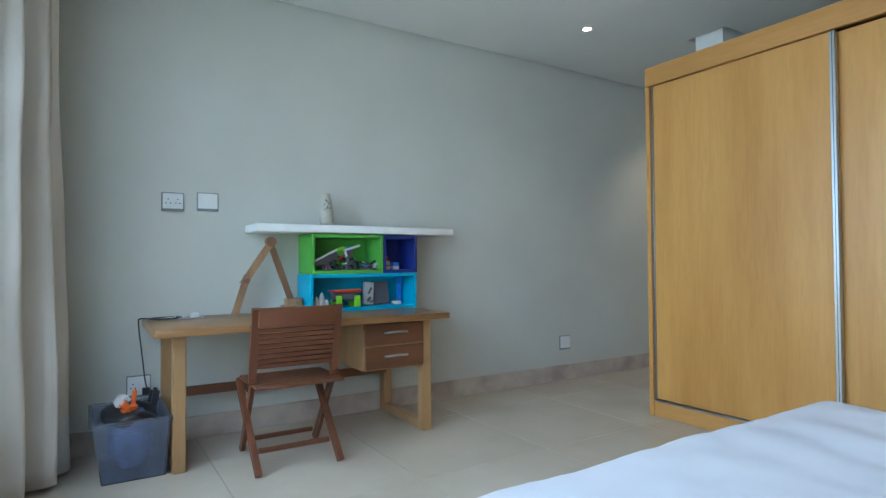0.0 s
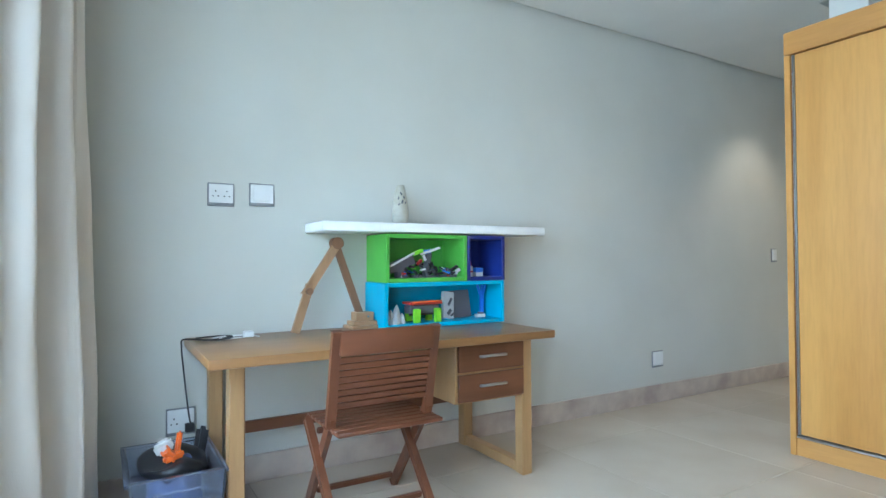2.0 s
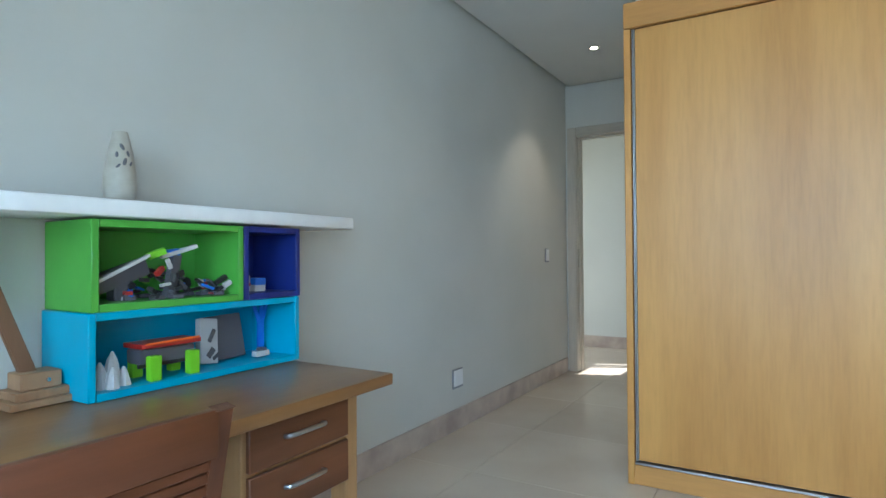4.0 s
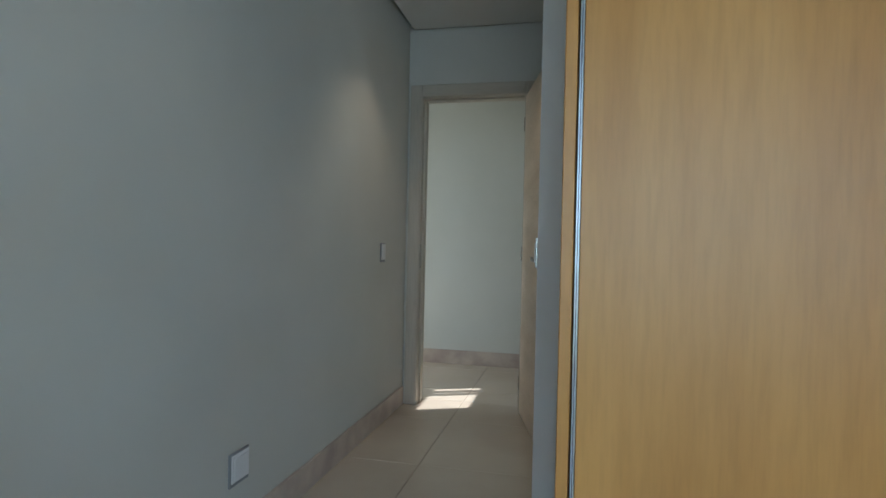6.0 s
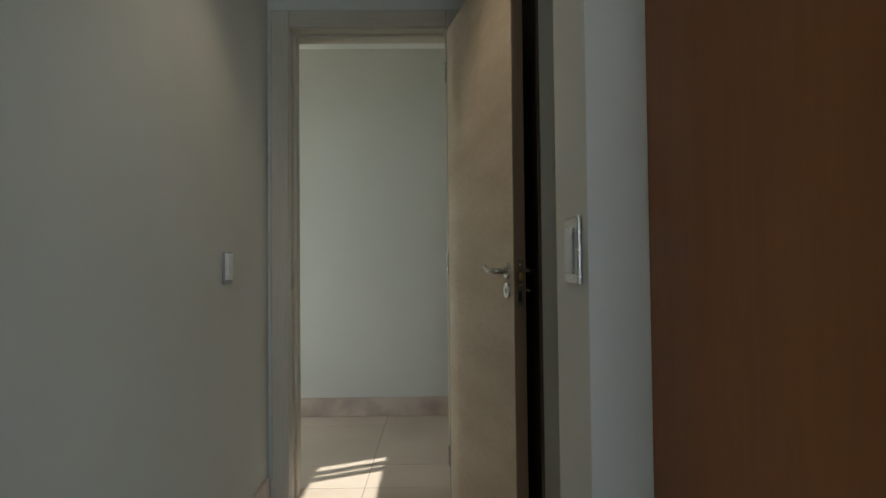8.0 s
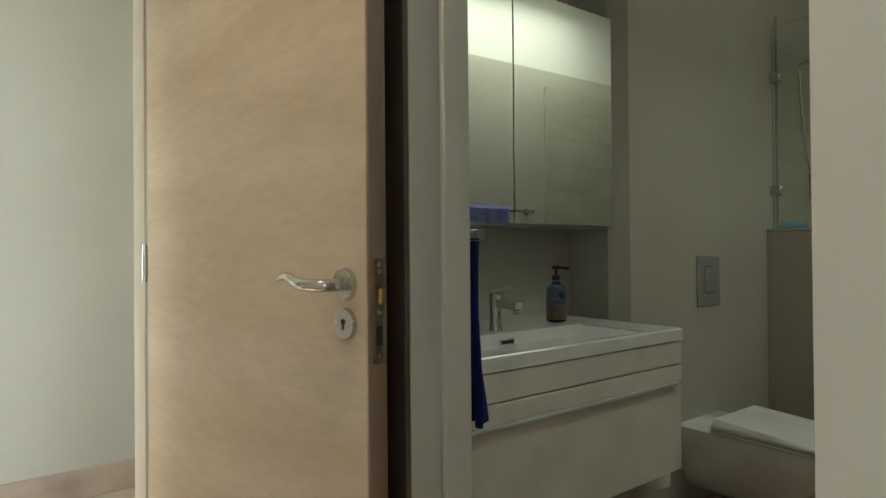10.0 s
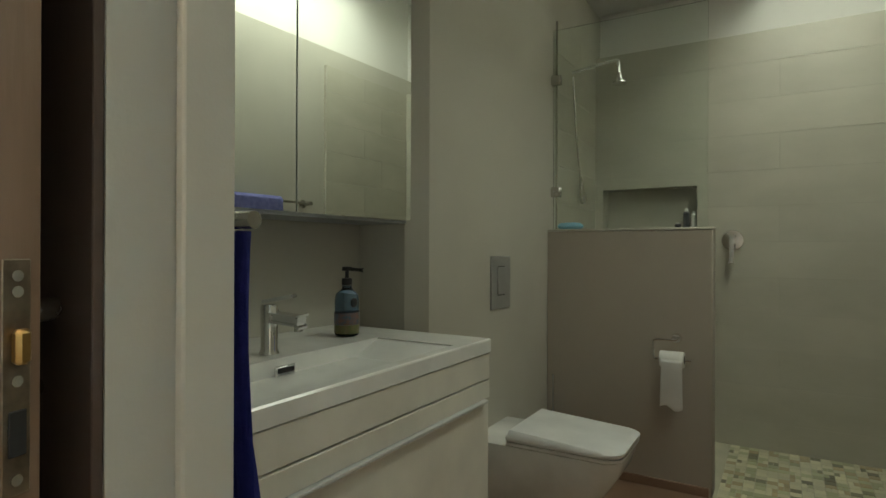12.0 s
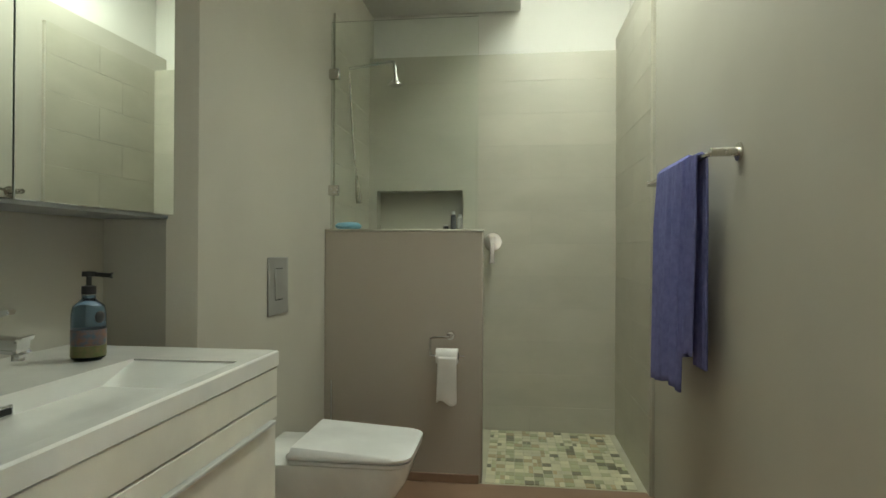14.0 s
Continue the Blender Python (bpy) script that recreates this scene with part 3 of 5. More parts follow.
for k, (a, z, s) in enumerate(((-1.9, 1.475, 0.9), (-1.45, 1.455, 0.8), (-2.3, 1.45, 0.8), (-1.75, 1.43, 1.0), (-1.3, 1.425, 0.7), (-2.2, 1.415, 0.8))):
    r = 0.0405 if z < 1.44 else 0.0365 if z < 1.465 else 0.0335
    bm = bmesh.new()
    c = Vector((1.905 + r * math.cos(a), -0.15 + r * math.sin(a), z))
    bmesh.ops.create_icosphere(bm, subdivisions=2, radius=1.0, matrix=Matrix.Translation(c) @ Matrix.Rotation(a, 4, "Z") @ Matrix.Rotation(0.5 - k * 0.25, 4, "X") @ Matrix.Diagonal((0.0035, 0.006 * s, 0.013 * s, 1)))
    part("leaf_mark", bm, M_TOYGREY, v)

# ---- wooden desk lamp ----
dl = thing("desk_lamp", 1.58, -0.1, 0.745, "jointed wooden desk lamp folded over on the desk", "lamp")
for s, z0, z1 in ((0.085, 0.746, 0.766), (0.068, 0.7665, 0.789), (0.05, 0.7895, 0.835)):
    part("base_block", boxm(1.690 - s, 1.690 + s, -0.12 - s * 0.8, -0.12 + s * 0.8, z0, z1, 0.003), M_LAMPWOOD, dl)
bm = bmesh.new()
bar(bm, (1.685, -0.115, 0.80), (1.540, -0.115, 1.20), 0.04, 0.018, 0.003)
part("lower_arm", bm, M_LAMPDARK, dl)
bm = bmesh.new()
bar(bm, (1.545, -0.138, 1.20), (1.370, -0.138, 0.935), 0.042, 0.018, 0.003)
part("upper_arm", bm, M_LAMPWOOD, dl)
bm = bmesh.new()
bar(bm, (1.395, -0.140, 0.985), (1.320, -0.140, 0.748), 0.04, 0.018, 0.003)
part("head_arm", bm, M_LAMPWOOD, dl)
for x, y, z, r in ((1.542, -0.127, 1.20, 0.032), (1.387, -0.149, 0.955, 0.017)):
    bm = bmesh.new()
    tube(bm, [(x, y - 0.026, z), (x, y + 0.026, z)], r, 20)
    part("joint", bm, M_LAMPDARK, dl)
bm = bmesh.new()
tube(bm, [(1.705, -0.164, 0.812), (1.705, -0.158, 0.812)], 0.006, 10)
part("screw", bm, M_CHROME, dl)

# ---- toys in the boxes ----
def toy(name, label, x, y, z, pieces):
    ob = thing(name, x, y, z, label, "toy", "toys in the painted boxes")
    for pname, m, a, b, wd, dp in pieces:
        bm = bmesh.new()
        bar(bm, (x + a[0], y + a[1], z + a[2]), (x + b[0], y + b[1], z + b[2]), wd, dp, min(wd, dp) * 0.08)
        part(pname, bm, m, ob)
    return ob
ZB, ZG = 0.769, 1.014
toy("toy_spaceship", "dark brick-built toy spaceship with pale wings", 1.89, -0.17, ZG, [
    ("hull", M_TOYGREY, (-0.09, 0, 0.04), (0.08, 0.01, 0.10), 0.05, 0.06), ("wing", M_TOYLIGHT, (-0.10, -0.07, 0.06), (0.05, -0.075, 0.135), 0.009, 0.014),
    ("wing", M_TOYGREY, (-0.06, 0.05, 0.05), (0.09, 0.04, 0.10), 0.02, 0.05), ("stand", M_TOYGREY, (0, 0, 0), (0, 0, 0.06), 0.05, 0.05), ("fin", M_LIME, (0.06, -0.05, 0.13), (0.11, -0.06, 0.15), 0.02, 0.02)])
toy("toy_glider", "white and blue toy glider perched on the pile", 2.05, -0.17, ZG, [
    ("body", M_TOYLIGHT, (-0.05, -0.04, 0.13), (0.06, -0.06, 0.165), 0.012, 0.022), ("tail", M_TOYBLUE, (-0.03, -0.03, 0.14), (0.01, -0.04, 0.145), 0.024, 0.03), ("stand", M_TOYGREY, (0, 0, 0), (0, -0.04, 0.14), 0.03, 0.03)])
rng = random.Random(7)
for i in range(11):
    cx, cy = 1.90 + 0.032 * i, -0.20 + rng.uniform(-0.045, 0.10)
    cols = rng.sample([M_RED, M_TOYGREY, M_TOYLIGHT, M_BLACK, M_BLACK, M_BLACK, M_TOYBLUE, M_BLACK, M_TOYGREY, M_LIME], 5)
    h = 0.02 + 0.055 * math.sin(min(1, i / 8) * math.pi) + 0.012
    pcs = []
    for k, m in enumerate(cols):
        a = (rng.uniform(-0.02, 0.02), rng.uniform(-0.02, 0.02), 0.006 + k * h / 4)
        b = (a[0] + rng.uniform(-0.04, 0.04), a[1] + rng.uniform(-0.02, 0.02), max(0.006, a[2]) + rng.uniform(-0.002, 0.03))
        if Vector(a) == Vector(b) or (Vector(b) - Vector(a)).length < 0.015:
            b = (a[0] + 0.03, a[1], a[2] + 0.005)
        pcs.append(("piece", m, a, b, rng.uniform(0.006, 0.018), rng.uniform(0.008, 0.024)))
    pcs.append(("base", M_TOYGREY, (-0.015, 0, 0.006), (0.02, 0, 0.006), 0.012, 0.03))
    toy("toy_bricks", "jumble of red, grey and lime toy bricks", cx, cy, ZG, pcs)
toy("toy_figure", "small red and white toy rocket", 2.335, -0.19, ZG, [("body", M_TOYLIGHT, (0, 0, 0), (0, 0, 0.06), 0.03, 0.03), ("nose", M_RED, (0, 0, 0.06), (-0.004, 0, 0.09), 0.018, 0.018), ("stripe", M_RED, (-0.001, 0, 0.02), (-0.001, 0, 0.035), 0.034, 0.034)])
toy("toy_block", "small blue and white toy block", 2.40, -0.18, ZG, [("base", M_TOYLIGHT, (-0.025, 0, 0.012), (0.025, 0, 0.012), 0.024, 0.04), ("top", M_TOYBLUE, (-0.025, 0, 0.036), (0.025, 0, 0.036), 0.026, 0.045)])
bm = bmesh.new()
for cx, cy, hh, r in ((1.815, -0.21, 0.075, 0.026), (1.855, -0.20, 0.10, 0.030), (1.835, -0.235, 0.06, 0.022), (1.88, -0.215, 0.055, 0.022)):
    lathe(bm, cx, cy, [(r, ZB), (r * 0.75, ZB + hh * 0.4), (r * 0.5, ZB + hh * 0.75), (r * 0.1, ZB + hh)], 7)
solid("toy_mountain", bm, M_TOYLIGHT, "pale grey toy iceberg with sharp peaks", "toy", "", False, "toys in the painted boxes")
toy("toy_truck", "red and black toy truck with lime wheels", 2.02, -0.19, ZB, [
    ("deck", M_RED, (-0.10, 0, 0.105), (0.10, 0, 0.105), 0.014, 0.10), ("frame", M_TOYGREY, (-0.09, 0.01, 0.07), (0.09, 0.01, 0.07), 0.045, 0.08), ("axle", M_BLACK, (-0.10, -0.03, 0.045), (0.10, -0.03, 0.045), 0.012, 0.012),
    ("wheel", M_LIME, (-0.062, -0.05, 0.0), (-0.062, -0.05, 0.075), 0.035, 0.03), ("wheel", M_LIME, (0.068, -0.05, 0.0), (0.068, -0.05, 0.075), 0.035, 0.03),
    ("wheel", M_LIME, (-0.062, 0.05, 0.0), (-0.062, 0.05, 0.075), 0.035, 0.03), ("wheel", M_LIME, (0.068, 0.05, 0.0), (0.068, 0.05, 0.075), 0.035, 0.03), ("rail", M_ORANGE, (-0.09, -0.055, 0.112), (0.09, -0.055, 0.116), 0.006, 0.006)])
bx = thing("game_box", 2.28, -0.16, ZB, "black and white printed cardboard box leaning in the shelf", "box")
bm = bmesh.new()
bar(bm, (2.20, -0.16, ZB + 0.004), (2.22, -0.13, ZB + 0.155), 0.07, 0.03, 0.002, (0, 1, 0))
part("white_panel", bm, M_TOYLIGHT, bx)
bm = bmesh.new()
bar(bm, (2.305, -0.135, ZB + 0.004), (2.30, -0.105, ZB + 0.16), 0.14, 0.03, 0.002, (0, 1, 0))
part("dark_panel", bm, M_TOYGREY, bx)
for i, (a, b, wd) in enumerate((((2.19, -0.181, ZB + 0.03), (2.215, -0.176, ZB + 0.055), 0.02), ((2.20, -0.172, ZB + 0.08), (2.225, -0.166, ZB + 0.12), 0.014), ((2.21, -0.18, ZB + 0.02), (2.235, -0.178, ZB + 0.035), 0.012))):
    bm = bmesh.new()
    bar(bm, a, b, wd, 0.004, 0.0005)
    part("print_mark", bm, M_TOYGREY, bx)
toy("toy_car", "small white toy car", 2.40, -0.20, ZB, [("body", M_TOYLIGHT, (-0.03, 0, 0.014), (0.03, 0, 0.014), 0.02, 0.03), ("cab", M_TOYGREY, (-0.01, 0, 0.028), (0.018, 0, 0.028), 0.014, 0.026)])
tool = thing("toy_hand", 2.478, -0.12, ZB, "blue plastic grabber toy standing upright", "toy")
for i, dx in enumerate((-0.028, 0.0, 0.022)):
    bm = bmesh.new()
    bar(bm, (2.468, -0.12, ZB + 0.10), (2.466 + dx * 1.2, -0.125, ZB + 0.19), 0.014, 0.014, 0.003)
    part("finger", bm, M_TOYBLUE, tool)
bm = bmesh.new()
bar(bm, (2.468, -0.12, ZB), (2.468, -0.12, ZB + 0.13), 0.026, 0.02, 0.004)
part("grip", bm, M_TOYBLUE, tool)

# ---- sockets and switches ----
def socket(x0, x1, z0, z1, label, holes):
    ob = thing("wall_socket", (x0 + x1) / 2, 0, z0, label, "socket", "wall sockets and switches")
    part("surround", boxm(x0, x1, -0.011, -0.001, z0, z1, 0.003), M_GREYPL, ob)
    part("plate", boxm(x0 + 0.006, x1 - 0.006, -0.0155, -0.0112, z0 + 0.016, z1 - 0.006, 0.002), M_PLASTIC, ob)
    if holes:
        for cx in holes:
            for dx, dz in ((0, 0.012), (-0.012, -0.012), (0.012, -0.012)):
                px, pz = x0 + cx * (x1 - x0) + dx, (z0 + z1) / 2 + dz + 0.004
                bm = bmesh.new()
                tube(bm, [(px, -0.0165, pz), (px, -0.0157, pz)], 0.0038, 8)
                part("pin_hole", bm, M_DARK, ob)
    else:
        part("rocker", boxm(x0 + 0.018, x1 - 0.018, -0.0195, -0.0157, z0 + 0.028, z1 - 0.018, 0.002), M_PLASTIC, ob)
    return ob
socket(0.927, 1.052, 1.381, 1.495, "white double wall socket in a silver surround", (0.29, 0.71))
socket(1.124, 1.250, 1.389, 1.504, "white blank wall plate in a silver surround", ())
socket(0.748, 0.876, 0.288, 0.416, "white double wall socket with a plugged-in cable", (0.27,))
socket(4.14, 4.268, 0.268, 0.395, "white low wall plate in a silver surround", ())
socket(5.80, 5.885, 1.075, 1.20, "white light switch beside the doorway", ())
ps = thing("light_switch", 4.685, -1.085, 1.10, "white light switch in a steel surround by the bathroom", "switch", "wall sockets and switches")
part("surround", boxm(4.635, 4.735, -1.084, -1.074, 1.105, 1.23, 0.003), M_STEEL, ps)
part("rocker", boxm(4.66, 4.71, -1.0735, -1.068, 1.125, 1.21, 0.003), M_PLASTIC, ps)

# cable, adapter
bm = bmesh.new()
tube(bm, smooth_path([(0.855, -0.03, 0.33), (0.84, -0.06, 0.40), (0.82, -0.06, 0.58), (0.802, -0.12, 0.72), (0.81, -0.16, 0.757), (0.90, -0.20, 0.752), (1.02, -0.14, 0.753), (0.97, -0.09, 0.753), (0.86, -0.13, 0.754), (0.93, -0.22, 0.753), (1.06, -0.17, 0.753)], 8), 0.004, 7)
cb = thing("charger_cable", 0.9, -0.1, 0.745, "black charger cable coiled on the desk and plugged in", "cable")
part("lead", bm, M_BLACK, cb)
part("plug", boxm(0.828, 0.868, -0.05, -0.017, 0.305, 0.345, 0.004), M_BLACK, cb)
bm = bmesh.new()
tube(bm, smooth_path([(1.09, -0.15, 0.75), (1.0, -0.20, 0.751), (0.93, -0.16, 0.751), (1.0, -0.10, 0.751), (1.10, -0.12, 0.752), (1.13, -0.20, 0.752)], 7), 0.004, 7)
c2 = thing("white_cable", 1.05, -0.15, 0.745, "white cable with a charger block on the desk", "cable")
part("lead", bm, M_PLASTIC, c2)
part("charger_block", boxm(1.07, 1.115, -0.165, -0.125, 0.746, 0.775, 0.005, 2), M_PLASTIC, c2)

# ---- storage crate ----
cr = thing("storage_crate", 0.75, -0.36, 0, "clear plastic storage crate filled with toys on the floor", "crate")
def rect(x0, x1, y0, y1, z):
    return [(x0, y0, z), (x1, y0, z), (x1, y1, z), (x0, y1, z)]
bm = bmesh.new()
loft(bm, [rect(0.613, 0.893, -0.575, -0.165, 0.002), rect(0.575, 0.912, -0.61, -0.125, 0.285), rect(0.560, 0.918, -0.622, -0.118, 0.290), rect(0.560, 0.918, -0.622, -0.118, 0.302), rect(0.582, 0.905, -0.60, -0.135, 0.302), rect(0.619, 0.887, -0.569, -0.171, 0.006)])
part("tub", bm, M_CRATE, cr, smooth=False)
bm = bmesh.new()
for x0, x1, z0, z1 in ((0.65, 0.657, 0.05, 0.24), (0.835, 0.842, 0.05, 0.24), (0.65, 0.842, 0.24, 0.247)):
    add_box(bm, x0, x1, -0.6125, -0.606, z0, z1, 0.001)
part("moulded_rib", bm, M_CRATE, cr)
gp = thing("toy_bag", 0.75, -0.36, 0.01, "dark crumpled fabric bag inside the crate", "bag")
bm = bmesh.new()
bmesh.ops.create_icosphere(bm, subdivisions=4, radius=1.0, matrix=Matrix.Translation((0.75, -0.37, 0.165)) @ Matrix.Diagonal((0.105, 0.15, 0.150, 1)))
for vtx in bm.verts:
    q = noise.noise(vtx.co * 14) * 0.03
    vtx.co += Vector((q * 0.6, q * 0.6, q))
part("sack", bm, mat("blue_cloth", (0.14, 0.19, 0.36), 0.85, 0, (0.09, 0.12, 0.25), 14, bump=0.4), gp)
bm = bmesh.new()
bmesh.ops.create_icosphere(bm, subdivisions=4, radius=1.0, matrix=Matrix.Translation((0.745, -0.36, 0.285)) @ Matrix.Diagonal((0.13, 0.17, 0.045, 1)))
for vtx in bm.verts:
    vtx.co.z += 0.035 * noise.noise(vtx.co * 11)
    vtx.co.x += 0.012 * noise.noise(vtx.co * 17)
part("flap", bm, M_BLACK, gp, "crumpled black fabric flap")
tg = thing("toy_blaster", 0.72, -0.40, 0.30, "orange and white toy blaster on top of the crate", "toy")
for nm, m, a, b, wd, dp in (("barrel", M_ORANGE, (0.70, -0.47, 0.325), (0.775, -0.45, 0.34), 0.03, 0.03), ("body", M_TOYLIGHT, (0.675, -0.43, 0.35), (0.735, -0.44, 0.385), 0.045, 0.035), ("sight", M_TOYLIGHT, (0.68, -0.425, 0.385), (0.71, -0.43, 0.40), 0.018, 0.02),
                            ("magazine", M_ORANGE, (0.71, -0.465, 0.36), (0.74, -0.46, 0.335), 0.022, 0.03), ("grip", M_ORANGE, (0.755, -0.42, 0.335), (0.768, -0.40, 0.415), 0.022, 0.026)):
    bm = bmesh.new()
    bar(bm, a, b, wd, dp, 0.008)
    part(nm, bm, m, tg)
bs = thing("rubber_toy", 0.86, -0.3, 0.25, "black rubber toy piece leaning in the crate", "toy")
bm = bmesh.new()
bar(bm, (0.84, -0.34, 0.25), (0.875, -0.27, 0.385), 0.05, 0.04, 0.015)
part("body", bm, M_BLACK, bs)

# ---- curtain ----
cu = thing("curtain", 0.33, -0.5, 0.01, "beige floor-length curtain drawn back beside the window", "curtain")
def curtain_mesh():
    bm = bmesh.new()
    n, rows = 130, 26
    base = [Vector((0.20, -0.86)), Vector((0.27, -0.66)), Vector((0.36, -0.50)), Vector((0.42, -0.36)), Vector((0.44, -0.16))]
    grid = []
    for j in range(rows + 1):
        f = j / rows
        z = 2.74 - f * 2.715
        row = []
        for i in range(n + 1):
            s = i / n * (len(base) - 1)
            k = min(int(s), len(base) - 2)
            p = base[k].lerp(base[k + 1], s - k)
            d = (base[k + 1] - base[k]).normalized()
            nn = Vector((-d.y, d.x))
            spread = 0.72 + 0.30 * f
            wave = math.sin(i / n * 2 * math.pi * 3.4 + 0.6 * math.sin(f * 3 + i * 0.02)) * (0.062 + 0.012 * math.sin(i * 0.11)) + 0.006 * math.sin(i * 0.35 + f * 7)
            wave += 0.010 * noise.noise(Vector((i * 0.05, f * 6, 3.0)))
            q = Vector((0.195, p.y)).lerp(p, spread) + nn * wave
            row.append(bm.verts.new((max(q.x, 0.207), q.y, z + 0.004 * math.sin(i * 0.3))))
        grid.append(row)
    for a, b in zip(grid, grid[1:]):
        for i in range(n):
            bm.faces.new((a[i], a[i + 1], b[i + 1], b[i]))
    return bm
fab = part("fabric", curtain_mesh(), M_CURTAIN, cu)
sm = fab.modifiers.new("thick", "SOLIDIFY")
sm.thickness = 0.003
part("curtain_rail", boxm(0.20, 0.36, -4.6, -0.10, 2.745, 2.775, 0.003), M_WHITE, cu)

# ---- bed ----
bed = thing("bed", 1.85, -3.85, 0, "large bed with a smooth white cover", "bed")
part("base", boxm(1.10, 2.62, -4.95, -2.90, 0.05, 0.30, 0.01), M_BEDBASE, bed)
for x in (1.18, 2.54):
    for y in (-4.85, -3.0):
        bm = bmesh.new()
        tube(bm, [(x, y, 0), (x, y, 0.05)], 0.03, 12)
        part("foot", bm, M_BLACK, bed)
def cover_mesh():
    bm = bmesh.new()
    bmesh.ops.create_grid(bm, x_segments=70, y_segments=90, size=0.5)
    for vtx in bm.verts:
        u, v = vtx.co.x * 2, vtx.co.y * 2
        x, y = 1.86 + u * 1.02, -3.88 + v * 1.26
        ix, iy = abs(x - 1.86) - 0.72, abs(y + 3.88) - 1.00
        out = math.hypot(max(ix, 0), max(iy, 0))
        drop = 0.0
        if out > 0:
            a = min(out / 0.10, math.pi / 2)
            drop = 0.10 * (1 - math.cos(a)) + max(0, out - 0.157)
            pull = 1 - (0.10 * math.sin(a) + 0.02 * max(0, out - 0.157)) / out
            if ix > 0:
                x -= math.copysign(ix * pull, x - 1.86)
            if iy > 0:
                y -= math.copysign(iy * pull, y + 3.88)
        wr = 0.012 * (abs(noise.noise(Vector((x * 4.1 + y * 1.5, y * 3.2 - x, 2.0)))) - 0.25) + 0.010 * noise.noise(Vector((x * 2.2, y * 2.2, 0))) + 0.006 * noise.noise(Vector((x * 7, y * 5, 4))) + 0.003 * noise.noise(Vector((x * 19, y * 17, 9)))
        side = 0.018 * math.sin((x + y) * 16) * min(1, max(0, out - 0.15) * 5)
        vtx.co = Vector((x + side * (1 if ix > 0 else 0), y + side * (1 if iy > 0 else 0), 0.605 - drop + wr))
    return bm
part("bed_cover", cover_mesh(), M_BED, bed)
part("mattress", boxm(1.13, 2.59, -4.90, -2.95, 0.302, 0.56, 0.05, 3), M_BED, bed)

# ---- downlights ----
for x, y in ((3.71, -0.785), (5.455, -0.57)):
    d = thing("downlight", x, y, CEIL, "small lit recessed ceiling downlight with a chrome ring", "ceiling light", "downlights")
    bm = bmesh.new()
    n = 28
    for r0, r1, za, zb in ((0.030, 0.034, CEIL - 0.001, CEIL - 0.006), (0.034, 0.043, CEIL - 0.006, CEIL - 0.005), (0.043, 0.045, CEIL - 0.005, CEIL - 0.0005)):
        for k in range(n):
            a, b = 2 * math.pi * k / n, 2 * math.pi * (k + 1) / n
            bm.faces.new([bm.verts.new((x + r * math.cos(q), y + r * math.sin(q), z)) for r, q, z in ((r0, a, za), (r0, b, za), (r1, b, zb), (r1, a, zb))])
    bmesh.ops.remove_doubles(bm, verts=bm.verts, dist=1e-5)
    part("ring", bm, M_STEEL, d)
    bm = bmesh.new()
    lathe(bm, x, y, [(0.029, CEIL - 0.001), (0.022, CEIL - 0.004), (0.006, CEIL - 0.006)], 20)
    part("bulb", bm, M_LAMP, d, "bright warm bulb")

# ---- bedroom door leaf, open ----
hx, hy = 6.383, -0.878
fx, fy = 5.522, -1.080
ang = math.degrees(math.atan2(fy - hy, fx - hx))
L = math.hypot(fx - hx, fy - hy)
door = tagged(new("door_1"), "bleached oak bedroom door standing wide open", "door", "", "structure")
door.matrix_world = door.matrix_basis = pose(hx, hy, 0, 0, 0, ang)
def dpart(name, bm, m, parent, label="", smooth=True):
    ob = new(name, mesh_of(name, bm, m, smooth))
    ob.parent = parent
    if label:
        tagged(ob, label)
    return ob
# leaf local: x along the leaf from the hinge, y towards the bathroom wall
leaf = dpart("leaf", boxm(0.002, L - 0.006, 0.001, 0.041, 0.008, 2.285, 0.002), M_DOOR, door)
dpart("lipping", boxm(L - 0.0055, L, 0.0, 0.042, 0.008, 2.285, 0.002), M_DOOREDGE, door)
dpart("lock_plate", boxm(L + 0.0002, L + 0.002, 0.010, 0.032, 0.985, 1.165, 0.001), M_LOCK, door, "worn steel lock forend")
dpart("latch_bolt", boxm(L + 0.002, L + 0.012, 0.015, 0.027, 1.085, 1.112, 0.003), M_BRASS, door)
dpart("dead_bolt", boxm(L + 0.002, L + 0.004, 0.014, 0.028, 1.015, 1.05, 0.001), M_DARK, door)
for z in (1.152, 1.140, 1.072, 0.997):
    bm = bmesh.new()
    tube(bm, [(L + 0.002, 0.021, z), (L + 0.0032, 0.021, z)], 0.0045, 10)
    dpart("screw", bm, M_CHROME, door)
